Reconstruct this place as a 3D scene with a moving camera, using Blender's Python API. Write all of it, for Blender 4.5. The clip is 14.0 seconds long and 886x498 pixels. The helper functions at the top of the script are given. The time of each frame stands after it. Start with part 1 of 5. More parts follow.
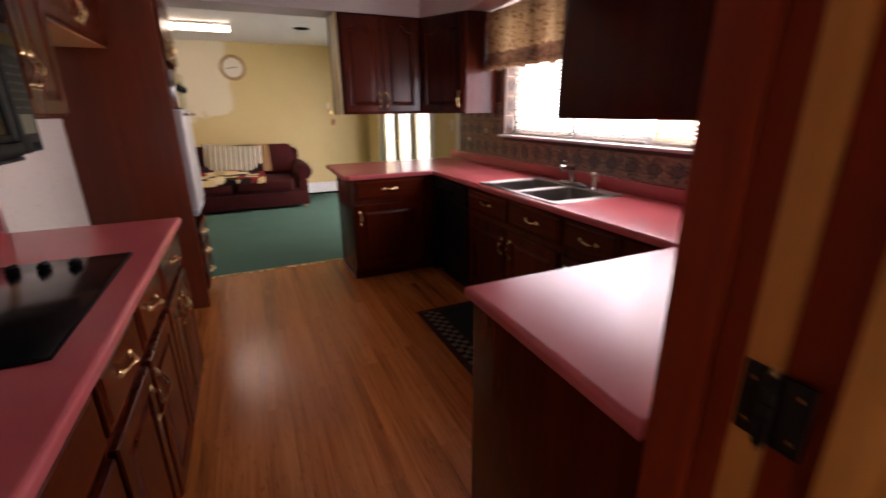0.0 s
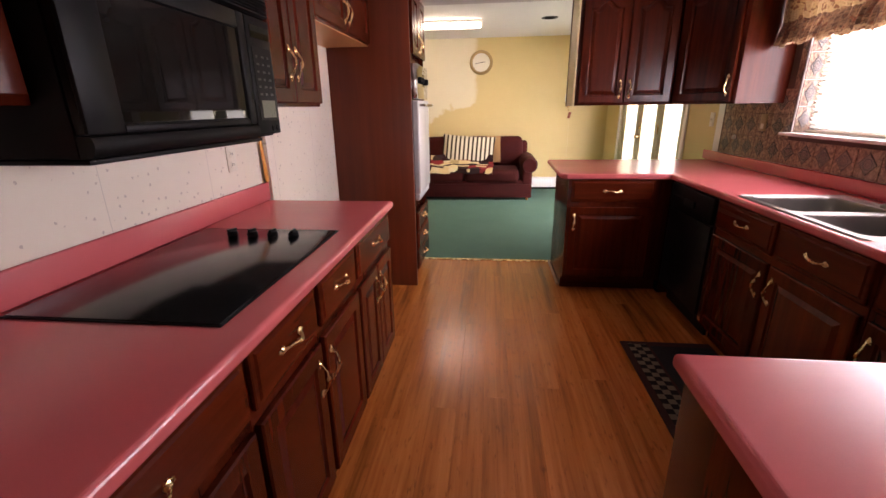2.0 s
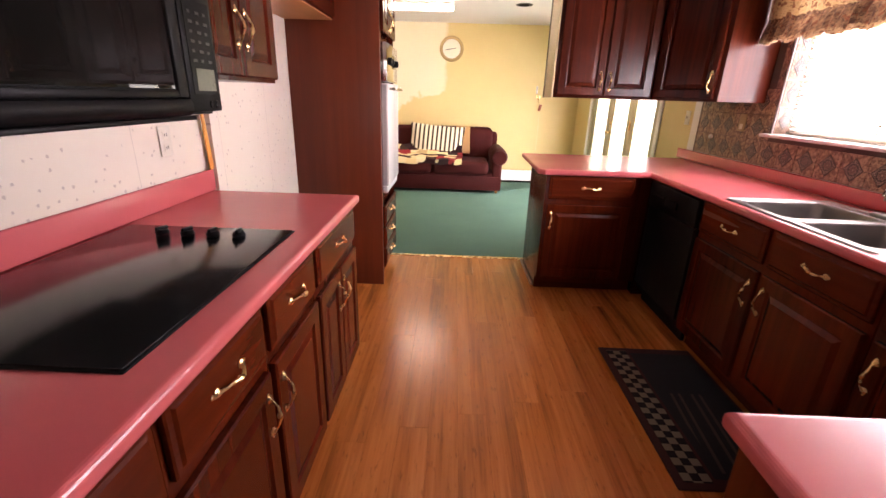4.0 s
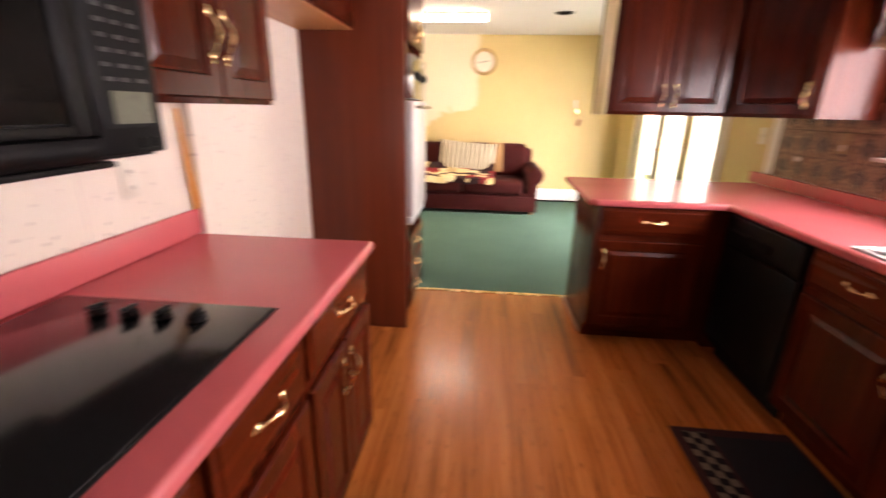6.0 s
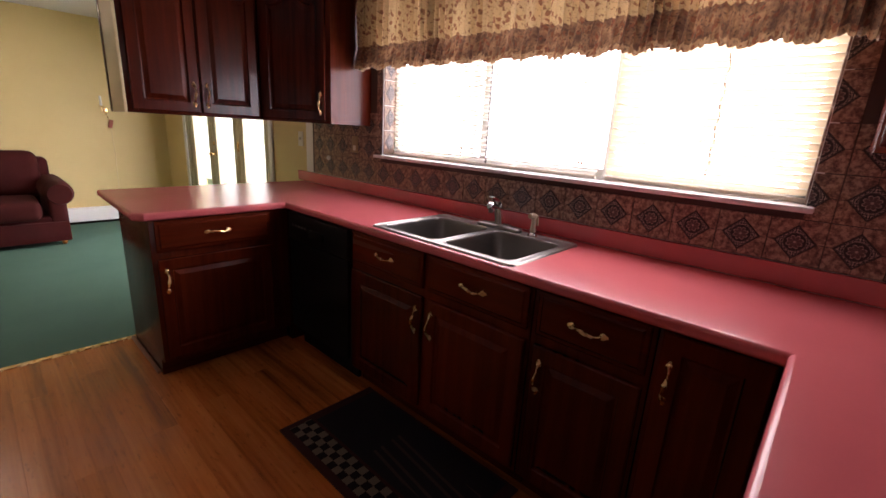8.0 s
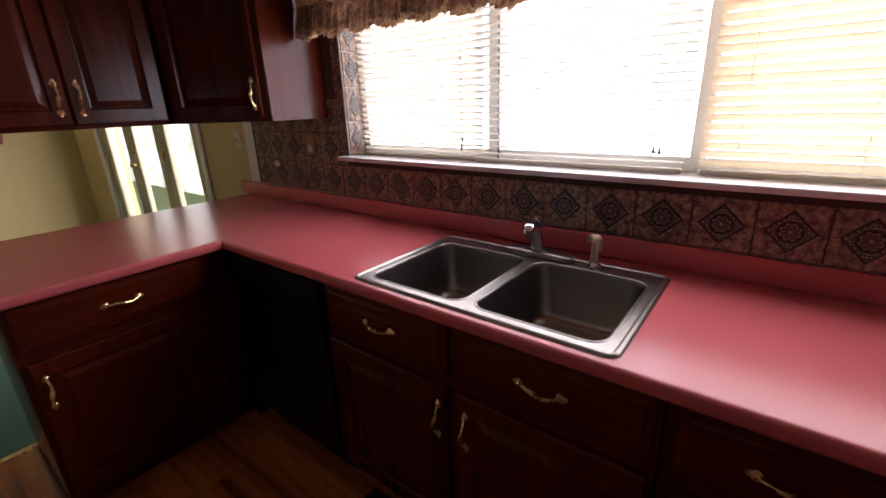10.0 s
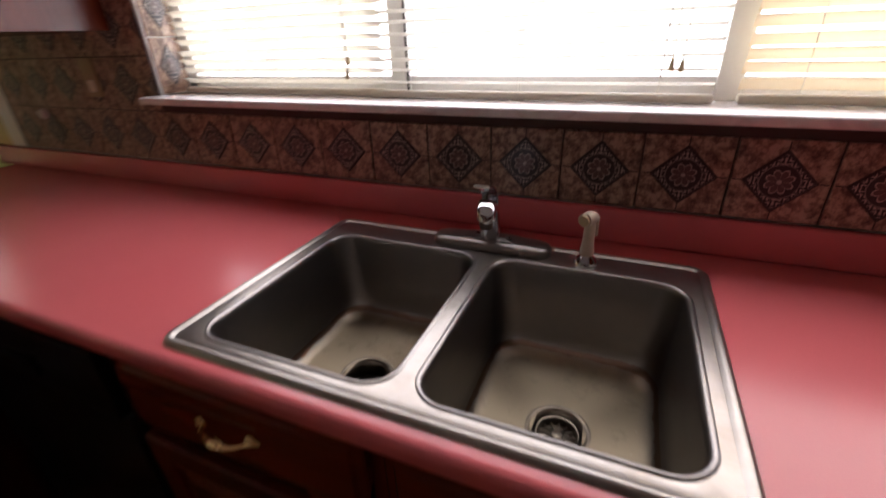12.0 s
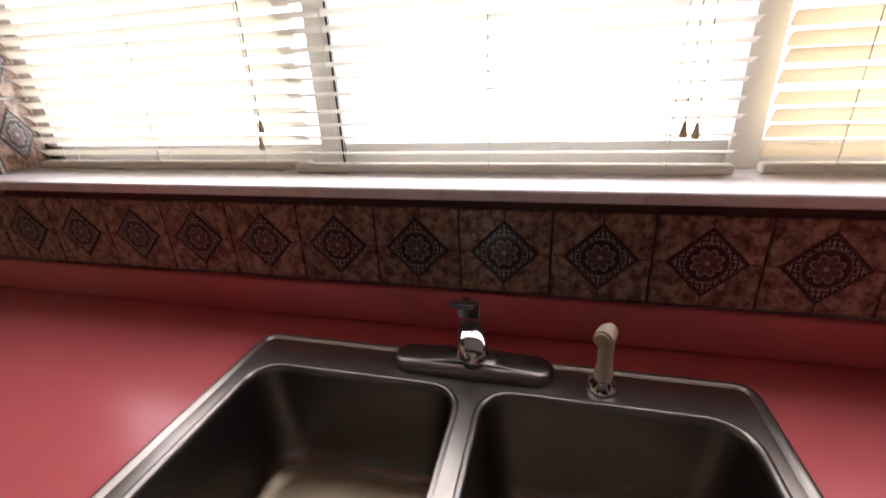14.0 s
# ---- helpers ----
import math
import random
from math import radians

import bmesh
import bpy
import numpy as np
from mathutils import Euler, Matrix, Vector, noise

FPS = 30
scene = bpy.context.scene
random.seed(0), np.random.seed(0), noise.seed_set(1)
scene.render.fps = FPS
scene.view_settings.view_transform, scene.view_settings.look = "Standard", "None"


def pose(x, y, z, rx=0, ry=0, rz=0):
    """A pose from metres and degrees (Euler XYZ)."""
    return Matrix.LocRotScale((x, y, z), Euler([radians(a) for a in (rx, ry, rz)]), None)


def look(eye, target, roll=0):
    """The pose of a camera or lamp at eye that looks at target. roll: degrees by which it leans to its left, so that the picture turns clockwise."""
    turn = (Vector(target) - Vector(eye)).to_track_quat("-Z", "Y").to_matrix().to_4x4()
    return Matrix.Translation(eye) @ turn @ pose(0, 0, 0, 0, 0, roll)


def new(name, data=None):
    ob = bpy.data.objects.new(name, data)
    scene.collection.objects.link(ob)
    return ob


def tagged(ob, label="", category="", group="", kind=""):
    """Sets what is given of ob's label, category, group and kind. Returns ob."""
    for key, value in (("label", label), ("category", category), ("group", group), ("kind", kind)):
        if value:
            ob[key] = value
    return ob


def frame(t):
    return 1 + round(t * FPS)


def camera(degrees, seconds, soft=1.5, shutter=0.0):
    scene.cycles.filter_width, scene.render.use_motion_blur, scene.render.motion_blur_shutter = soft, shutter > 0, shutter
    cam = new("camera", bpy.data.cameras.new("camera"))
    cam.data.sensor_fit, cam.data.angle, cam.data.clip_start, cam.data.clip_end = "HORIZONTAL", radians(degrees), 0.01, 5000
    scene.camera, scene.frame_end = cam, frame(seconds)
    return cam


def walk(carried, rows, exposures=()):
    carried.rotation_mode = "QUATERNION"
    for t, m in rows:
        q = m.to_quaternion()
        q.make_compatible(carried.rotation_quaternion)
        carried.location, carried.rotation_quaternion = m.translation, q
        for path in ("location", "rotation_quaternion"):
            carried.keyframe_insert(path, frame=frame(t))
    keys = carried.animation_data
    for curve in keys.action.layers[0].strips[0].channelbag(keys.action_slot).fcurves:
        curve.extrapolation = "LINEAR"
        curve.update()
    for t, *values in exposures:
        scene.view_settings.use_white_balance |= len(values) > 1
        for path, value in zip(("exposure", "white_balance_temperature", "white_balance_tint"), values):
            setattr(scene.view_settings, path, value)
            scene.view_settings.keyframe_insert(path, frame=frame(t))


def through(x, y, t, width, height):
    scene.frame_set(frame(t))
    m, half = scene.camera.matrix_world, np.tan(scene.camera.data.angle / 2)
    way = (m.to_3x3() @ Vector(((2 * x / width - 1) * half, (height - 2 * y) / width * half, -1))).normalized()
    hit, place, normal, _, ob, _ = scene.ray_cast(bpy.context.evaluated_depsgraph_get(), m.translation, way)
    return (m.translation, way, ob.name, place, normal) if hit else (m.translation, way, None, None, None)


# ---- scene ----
cam = camera(91.7, 14.0, shutter=0.5)
PATH = [
    (0, (0.315, 0.016, 1.402), (1.091, 1.754, 0.788), -0.7),
    (0.5, (0.397, 0.17, 1.398), (0.781, 2.042, 0.809), 0.9),
    (1, (0.475, 0.238, 1.387), (0.594, 2.135, 0.765), 1.6),
    (1.5, (0.488, 0.264, 1.373), (0.388, 2.153, 0.723), -1.4),
    (2, (0.475, 0.268, 1.375), (0.27, 2.157, 0.751), -0.8),
    (4.3, (0.379, 0.563, 1.355), (0.354, 2.44, 0.666), 1.9),
    (4.5, (0.36, 0.617, 1.367), (0.207, 2.473, 0.64), 0.7),
    (5, (0.355, 0.775, 1.374), (-0.175, 2.609, 0.778), 1.7),
    (5.5, (0.367, 0.857, 1.376), (-0.296, 2.657, 0.811), -0.4),
    (6, (0.369, 0.945, 1.387), (0.203, 2.84, 0.768), 1.2),
    (6.5, (0.376, 1.029, 1.363), (0.886, 2.886, 0.825), 0.4),
    (7, (0.389, 1.039, 1.361), (1.404, 2.693, 0.876), 0.6),
    (7.5, (0.447, 1.014, 1.368), (1.754, 2.461, 0.922), 3.0),
    (8, (0.521, 1.043, 1.367), (1.951, 2.338, 0.842), 3.3),
    (8.2, (0.583, 1.072, 1.357), (1.979, 2.406, 0.833), 2.3),
    (10.3, (1.035, 1.717, 1.433), (2.536, 2.864, 0.785), -2.6),
    (10.5, (1.092, 1.749, 1.402), (2.629, 2.859, 0.767), -1.9),
    (11, (1.277, 1.821, 1.374), (2.846, 2.776, 0.581), -3.3),
    (11.5, (1.365, 1.899, 1.362), (2.854, 2.776, 0.355), -4.2),
    (12, (1.455, 2.015, 1.336), (3.094, 2.729, 0.439), -2.2),
    (12.3, (1.496, 2.084, 1.344), (3.245, 2.592, 0.517), -1.8),
    (12.5, (1.519, 2.089, 1.36), (3.285, 2.529, 0.531), -2.0),
    (13, (1.614, 2.125, 1.347), (3.385, 2.543, 0.516), -1.5),
    (13.5, (1.708, 2.141, 1.357), (3.447, 2.565, 0.466), -2.6),
    (14, (1.702, 2.145, 1.364), (3.492, 2.612, 0.603), -2.8),
]
EXPOSURES = [(0.0, 0.2, 6600, 35), (1.0, 0.5, 6600, 35), (2.0, 0.95, 6700, 35), (4.3, 1.58, 6800, 35), (5.0, 1.65, 7250, 35), (5.5, 1.68, 7400, 35), (6.0, 1.58, 7100, 35), (6.5, 1.42, 6900, 35), (7.0, 1.05, 6700, 31), (7.5, 0.65, 6500, 31), (8.2, 0.22, 6450, 32), (10.3, -0.5, 6300, 28), (11.5, -0.95, 6350, 26), (12.0, -0.38, 6430, 24), (12.2, -0.25, 6450, 23), (13.0, -0.32, 6500, 23), (14.0, -0.38, 6500, 23)]
walk(cam, [(t, look(eye, target, roll)) for t, eye, target, roll in PATH], EXPOSURES)

# ---- world, sun, window light ----
world = bpy.data.worlds.new("world")
scene.world = world
world.use_nodes = True
_sky = world.node_tree.nodes.new("ShaderNodeTexSky")
_sky.sky_type, _sky.sun_disc, _sky.sun_elevation, _sky.sun_rotation = "NISHITA", False, radians(42), radians(200)
world.node_tree.links.new(_sky.outputs[0], world.node_tree.nodes["Background"].inputs[0])
world.node_tree.nodes["Background"].inputs[1].default_value = 0.15
_sun = bpy.data.lights.new("sun", "SUN")
_sun.energy, _sun.angle, _sun.color = 3.0, radians(0.6), (1.0, 0.95, 0.87)
_so = new("sun", _sun)
_so.matrix_world = look((0, 0, 20), (6.0, 16.4, 0))


def area(name, eye, target, sx, sy, watts, color):
    d = bpy.data.lights.new(name, "AREA")
    d.shape, d.size, d.size_y, d.energy, d.color = "RECTANGLE", sx, sy, watts, color
    ob = new(name, d)
    ob.matrix_world = look(eye, target)
    return ob


area("kitchen_window_daylight", (2.415, 2.22, 1.645), (1.0, 2.22, 1.645), 2.15, 0.84, 27, (0.93, 0.96, 1.0))
# Added light at an unseen rear opening; brightens the jamb and louvred door.
area("added_rear_daylight", (0.6, -2.44, 1.45), (0.6, 0.0, 1.40), 1.36, 1.06, 2.5, (0.95, 0.97, 1.0))
area("patio_door_daylight", (2.62, 6.10, 1.08), (0.0, 6.10, 1.0), 2.2, 1.95, 18, (1.0, 0.97, 0.94))


# ---- materials ----
def nodes(name, rough=0.5, metal=0.0, spec=0.5):
    m = bpy.data.materials.new(name)
    m.use_nodes = True
    nt = m.node_tree
    b = nt.nodes["Principled BSDF"]
    b.inputs["Roughness"].default_value, b.inputs["Metallic"].default_value = rough, metal
    b.inputs["Specular IOR Level"].default_value = spec
    return m, nt, b


def node(nt, kind, ins=None, **props):
    n = nt.nodes.new("ShaderNode" + kind)
    for k, v in props.items():
        setattr(n, k, v)
    for k, v in (ins or {}).items():
        if isinstance(v, bpy.types.NodeSocket):
            nt.links.new(v, n.inputs[k])
        else:
            n.inputs[k].default_value = v
    return n


def coords(nt, scale=(1, 1, 1), source="Object", loc=(0, 0, 0)):
    tc = node(nt, "TexCoord")
    return node(nt, "Mapping", {"Vector": tc.outputs[source], "Scale": scale, "Location": loc}).outputs[0]


def world_coords(nt, scale=(1, 1, 1)):
    g = node(nt, "NewGeometry")
    return node(nt, "Mapping", {"Vector": g.outputs["Position"], "Scale": scale}).outputs[0]


def ramp(nt, fac, stops):
    n = node(nt, "ValToRGB", {"Fac": fac})
    e = n.color_ramp.elements
    while len(e) < len(stops):
        e.new(0.5)
    for el, (p, c) in zip(e, stops):
        el.position, el.color = p, (*c, 1)
    return n.outputs[0]


def mix(nt, fac, a, b, mode="MIX"):
    n = node(nt, "Mix", data_type="RGBA", blend_type=mode)
    for sock, v in ((n.inputs[0], fac), (n.inputs[6], a), (n.inputs[7], b)):
        if isinstance(v, bpy.types.NodeSocket):
            nt.links.new(v, sock)
        else:
            sock.default_value = (*v, 1) if isinstance(v, tuple) else v
    return n.outputs[2]


def calc(nt, op, a, b=0.0, c=0.0):
    n = node(nt, "Math", operation=op)
    for i, v in enumerate((a, b, c)):
        if isinstance(v, bpy.types.NodeSocket):
            nt.links.new(v, n.inputs[i])
        else:
            n.inputs[i].default_value = v
    return n.outputs[0]


def bump(nt, b, height, strength=0.2, dist=0.002):
    n = node(nt, "Bump", {"Height": height, "Strength": strength, "Distance": dist})
    nt.links.new(n.outputs[0], b.inputs["Normal"])


def noise_fac(nt, vec, scale, detail=4, rough=0.55):
    return node(nt, "TexNoise", {"Vector": vec, "Scale": scale, "Detail": detail, "Roughness": rough}).outputs[0]


def plain(name, color, rough=0.5, metal=0.0, var=0.12, scale=6.0, fine=120.0, bumps=0.1, spec=0.5, wear=0.16):
    """A surface with broad tone changes, fine grain and slight relief."""
    m, nt, b = nodes(name, rough, metal, spec)
    v = world_coords(nt)
    broad, grain = noise_fac(nt, v, scale), noise_fac(nt, v, fine, 2)
    lo, hi = tuple(c * (1 - var) for c in color), tuple(min(1, c * (1 + var)) for c in color)
    col = mix(nt, calc(nt, "MULTIPLY_ADD", grain, 0.35, calc(nt, "MULTIPLY", broad, 0.65)), lo, hi)
    nt.links.new(col, b.inputs["Base Color"])
    r = calc(nt, "MULTIPLY_ADD", broad, wear, rough - wear / 2)
    nt.links.new(r, b.inputs["Roughness"])
    bump(nt, b, grain, bumps)
    return m


def wood(name, dark, light, rough=0.32, axis=2, spec=0.5, fine=1.0, coat=0.0):
    """Long grain along one axis, with a tone of its own for each piece."""
    m, nt, b = nodes(name, rough, 0, spec)
    s = [34.0 * fine, 34.0 * fine, 34.0 * fine]
    s[axis] = 1.8 * fine
    v = world_coords(nt, tuple(s))
    g = noise_fac(nt, v, 1.0, 6, 0.62)
    big = noise_fac(nt, world_coords(nt, tuple(x * 0.16 for x in s)), 1.0, 3)
    rnd = node(nt, "ObjectInfo").outputs["Random"]
    f = calc(nt, "ADD", calc(nt, "MULTIPLY_ADD", g, 0.45, calc(nt, "MULTIPLY", big, 0.5)), calc(nt, "MULTIPLY_ADD", rnd, 0.2, -0.06))
    nt.links.new(ramp(nt, f, [(0.25, dark), (0.5, tuple((p + q) / 2 for p, q in zip(dark, light))), (0.78, light)]), b.inputs["Base Color"])
    nt.links.new(calc(nt, "MULTIPLY_ADD", big, 0.10, rough - 0.05), b.inputs["Roughness"])
    b.inputs["Coat Weight"].default_value, b.inputs["Coat Roughness"].default_value = coat, 0.12
    bump(nt, b, g, 0.025, 0.0006)
    return m


M = {}
M["cherry"] = wood("cherry_wood_upright", (0.014, 0.0020, 0.0010), (0.124, 0.0170, 0.0043), 0.25, 2, spec=0.20)
M["cherry_y"] = wood("cherry_wood_along_y", (0.014, 0.0020, 0.0010), (0.124, 0.0170, 0.0043), 0.25, 1, spec=0.20)
M["cherry_x"] = wood("cherry_wood_along_x", (0.014, 0.0020, 0.0010), (0.124, 0.0170, 0.0043), 0.25, 0, spec=0.20)
# Smoother veneer, lighter than the other cherry with window light put in its colour.
M["veneer"] = wood("lightened_cherry_veneer", (0.040, 0.0068, 0.0032), (0.175, 0.034, 0.0115), 0.34, 2, spec=0.3, fine=0.5)
M["jamb"] = wood("red_stained_jamb_wood", (0.19, 0.022, 0.004), (0.38, 0.052, 0.009), 0.5, 2, spec=0.2)
M["oak"] = wood("varnished_orange_oak", (0.54, 0.20, 0.035), (0.78, 0.36, 0.08), 0.45, 2, spec=0.3)
M["birch"] = wood("pale_cabinet_inside", (0.38, 0.15, 0.05), (0.56, 0.26, 0.10), 0.4, 1)
M["trim_wood"] = wood("floor_trim_wood", (0.16, 0.05, 0.018), (0.33, 0.13, 0.05), 0.4, 1)
M["brass"] = plain("polished_antique_brass", (0.80, 0.58, 0.28), 0.27, 1.0, 0.15, 30, 300, 0.03)
M["drain"] = plain("stained_drain_steel", (0.16, 0.135, 0.10), 0.35, 1.0, 0.45, 60, 260, 0.05)
M["aged_ivory"] = plain("aged_ivory_plastic", (0.52, 0.42, 0.31), 0.42, 0, 0.12, 40)
M["steel"] = plain("brushed_stainless_steel", (0.36, 0.34, 0.31), 0.26, 1.0, 0.12, 7, 260, 0.05)


def stained_steel():
    """Brushed basin steel with a brown tide line at its foot, tea stains and dried water marks."""
    m, nt, b = nodes("worn_basin_steel", 0.3, 1.0)
    v = world_coords(nt)
    z = node(nt, "SeparateXYZ", {0: v}).outputs[2]
    broad, blot = noise_fac(nt, v, 7, 5, 0.65), noise_fac(nt, v, 30, 4, 0.7)
    brush = noise_fac(nt, world_coords(nt, (8, 8, 260)), 1.0, 3)
    marks = node(nt, "TexVoronoi", {"Vector": v, "Scale": 60.0, "Randomness": 1.0}).outputs["Distance"]
    c = mix(nt, ramp(nt, broad, [(0.35, (0, 0, 0)), (0.70, (1, 1, 1))]), (0.230, 0.215, 0.202), (0.275, 0.252, 0.222))
    low = ramp(nt, calc(nt, "MULTIPLY_ADD", calc(nt, "ADD", z, calc(nt, "MULTIPLY", blot, 0.008)), 50.0, -36.2), [(0.0, (1, 1, 1)), (1.0, (0, 0, 0))])
    c = mix(nt, calc(nt, "MULTIPLY", low, 0.85), c, (0.235, 0.188, 0.115))
    tide = calc(nt, "LESS_THAN", calc(nt, "ABSOLUTE", calc(nt, "SUBTRACT", calc(nt, "ADD", z, calc(nt, "MULTIPLY_ADD", blot, 0.012, -0.006)), 0.7365)), 0.0055)
    c = mix(nt, calc(nt, "MULTIPLY", tide, 0.7), c, (0.16, 0.075, 0.035))
    spots = calc(nt, "MULTIPLY", ramp(nt, blot, [(0.54, (0, 0, 0)), (0.74, (1, 1, 1))]), calc(nt, "MULTIPLY_ADD", low, 0.40, 0.02))
    c = mix(nt, spots, c, (0.105, 0.070, 0.035))
    c = mix(nt, calc(nt, "MULTIPLY", calc(nt, "LESS_THAN", marks, 0.09), 0.20), c, (0.40, 0.38, 0.34))
    nt.links.new(c, b.inputs["Base Color"])
    nt.links.new(calc(nt, "MULTIPLY_ADD", broad, 0.12, calc(nt, "MULTIPLY_ADD", blot, 0.10, calc(nt, "MULTIPLY_ADD", low, 0.04, 0.22))), b.inputs["Roughness"])
    bump(nt, b, brush, 0.04, 0.0005)
    return m


def water_worn_steel():
    """Sink deck: brushed steel with grey scuffs and dull patches."""
    m, nt, b = nodes("scuffed_sink_deck_steel", 0.25, 1.0)
    v = world_coords(nt)
    broad, blot = noise_fac(nt, v, 11, 5, 0.65), noise_fac(nt, v, 60, 4, 0.7)
    scuff = noise_fac(nt, world_coords(nt, (160, 14, 1)), 1.0, 4)
    c = mix(nt, ramp(nt, broad, [(0.35, (0, 0, 0)), (0.75, (1, 1, 1))]), (0.34, 0.318, 0.290), (0.265, 0.235, 0.200))
    c = mix(nt, calc(nt, "MULTIPLY", ramp(nt, scuff, [(0.55, (0, 0, 0)), (0.75, (1, 1, 1))]), 0.18), c, (0.14, 0.13, 0.12))
    nt.links.new(c, b.inputs["Base Color"])
    nt.links.new(calc(nt, "MULTIPLY_ADD", broad, 0.16, calc(nt, "MULTIPLY_ADD", blot, 0.06, 0.22)), b.inputs["Roughness"])
    bump(nt, b, blot, 0.012, 0.0004)
    return m


M["basin"] = stained_steel()
M["deck"] = water_worn_steel()
M["dull_chrome"] = plain("limescaled_chrome", (0.24, 0.22, 0.20), 0.30, 1.0, 0.35, 30, 300, 0.05)
M["chrome"] = plain("worn_chrome", (0.60, 0.60, 0.61), 0.11, 1.0, 0.05, 20, 300, 0.02)
M["black_plastic"] = plain("black_plastic", (0.006, 0.006, 0.006), 0.42, 0, 0.2, 20, 400, 0.1, 0.10)
M["black_glass"] = plain("black_ceramic_glass", (0.010, 0.010, 0.010), 0.15, 0, 0.5, 5, 150, 0.004, 0.36, 0.10)
M["oven_glass"] = plain("dark_oven_window", (0.006, 0.006, 0.006), 0.03, 0, 0.3, 8, 60, 0.0, 0.4, 0.04)


def dusty_glass():
    """Dark glass under a film of grease and dust, thicker in smears."""
    m, nt, b = nodes("dusty_dark_glass", 0.06, 0, 0.38)
    v = world_coords(nt)
    film = ramp(nt, noise_fac(nt, world_coords(nt, (6, 5, 9)), 1.0, 3, 0.5), [(0.36, (0, 0, 0)), (0.68, (1, 1, 1))])
    nt.links.new(mix(nt, film, (0.007, 0.007, 0.006), (0.018, 0.017, 0.015)), b.inputs["Base Color"])
    nt.links.new(calc(nt, "MULTIPLY_ADD", film, 0.05, 0.022), b.inputs["Roughness"])
    return m


M["dusty_glass"] = dusty_glass()
M["button"] = plain("grey_button_print", (0.040, 0.040, 0.038), 0.5, 0, 0.1)
M["display"] = plain("dull_green_display", (0.085, 0.09, 0.055), 0.3, 0, 0.5, 60)
M["white_paint"] = plain("white_gloss_paint", (0.78, 0.76, 0.72), 0.35, 0, 0.05, 5)
M["white_plastic"] = plain("ivory_plastic", (0.74, 0.69, 0.58), 0.4, 0, 0.05, 9)
M["enamel"] = plain("white_enamel", (0.80, 0.79, 0.77), 0.2, 0, 0.04, 5, 90, 0.02)
M["alu"] = plain("grey_aluminium", (0.55, 0.55, 0.56), 0.45, 0.7, 0.1, 12)
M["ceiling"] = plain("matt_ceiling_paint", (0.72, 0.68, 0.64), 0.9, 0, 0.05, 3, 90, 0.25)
# Set darker than the ceiling to cut bounced light: shade put in colour.
M["soffit"] = plain("darkened_soffit_paint", (0.50, 0.44, 0.40), 0.85, 0, 0.08, 3, 90, 0.25)
M["yellow_paint"] = plain("cream_door_paint", (0.52, 0.46, 0.30), 0.45, 0, 0.08, 4)
M["cord"] = plain("braided_cord", (0.70, 0.58, 0.34), 0.7)
M["cream_end"] = plain("cream_panel", (0.66, 0.54, 0.29), 0.5, 0, 0.08, 4)
M["blind_cord"] = plain("white_string", (0.75, 0.72, 0.65), 0.8)
M["tassel"] = plain("wooden_tassel", (0.46, 0.36, 0.20), 0.5)
M["black_metal"] = plain("blackened_iron", (0.02, 0.018, 0.016), 0.45, 0.6)
M["candle"] = plain("candle_sleeve", (0.82, 0.80, 0.72), 0.5)
# Near-black colour that stands for the shade inside gaps and openings.
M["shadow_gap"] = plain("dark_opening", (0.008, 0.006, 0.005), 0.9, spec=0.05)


def pink():
    m, nt, b = nodes("pink_laminate", 0.27)
    v = world_coords(nt)
    broad, speck = noise_fac(nt, v, 3.0), noise_fac(nt, v, 900, 2)
    weave = noise_fac(nt, v, 260, 2)
    c = mix(nt, calc(nt, "MULTIPLY_ADD", broad, 0.6, calc(nt, "MULTIPLY", speck, 0.4)), (0.53, 0.100, 0.109), (0.65, 0.147, 0.152))
    nt.links.new(c, b.inputs["Base Color"])
    nt.links.new(calc(nt, "MULTIPLY_ADD", broad, 0.10, 0.19), b.inputs["Roughness"])
    bump(nt, b, weave, 0.07, 0.0005)
    return m


M["pink"] = pink()


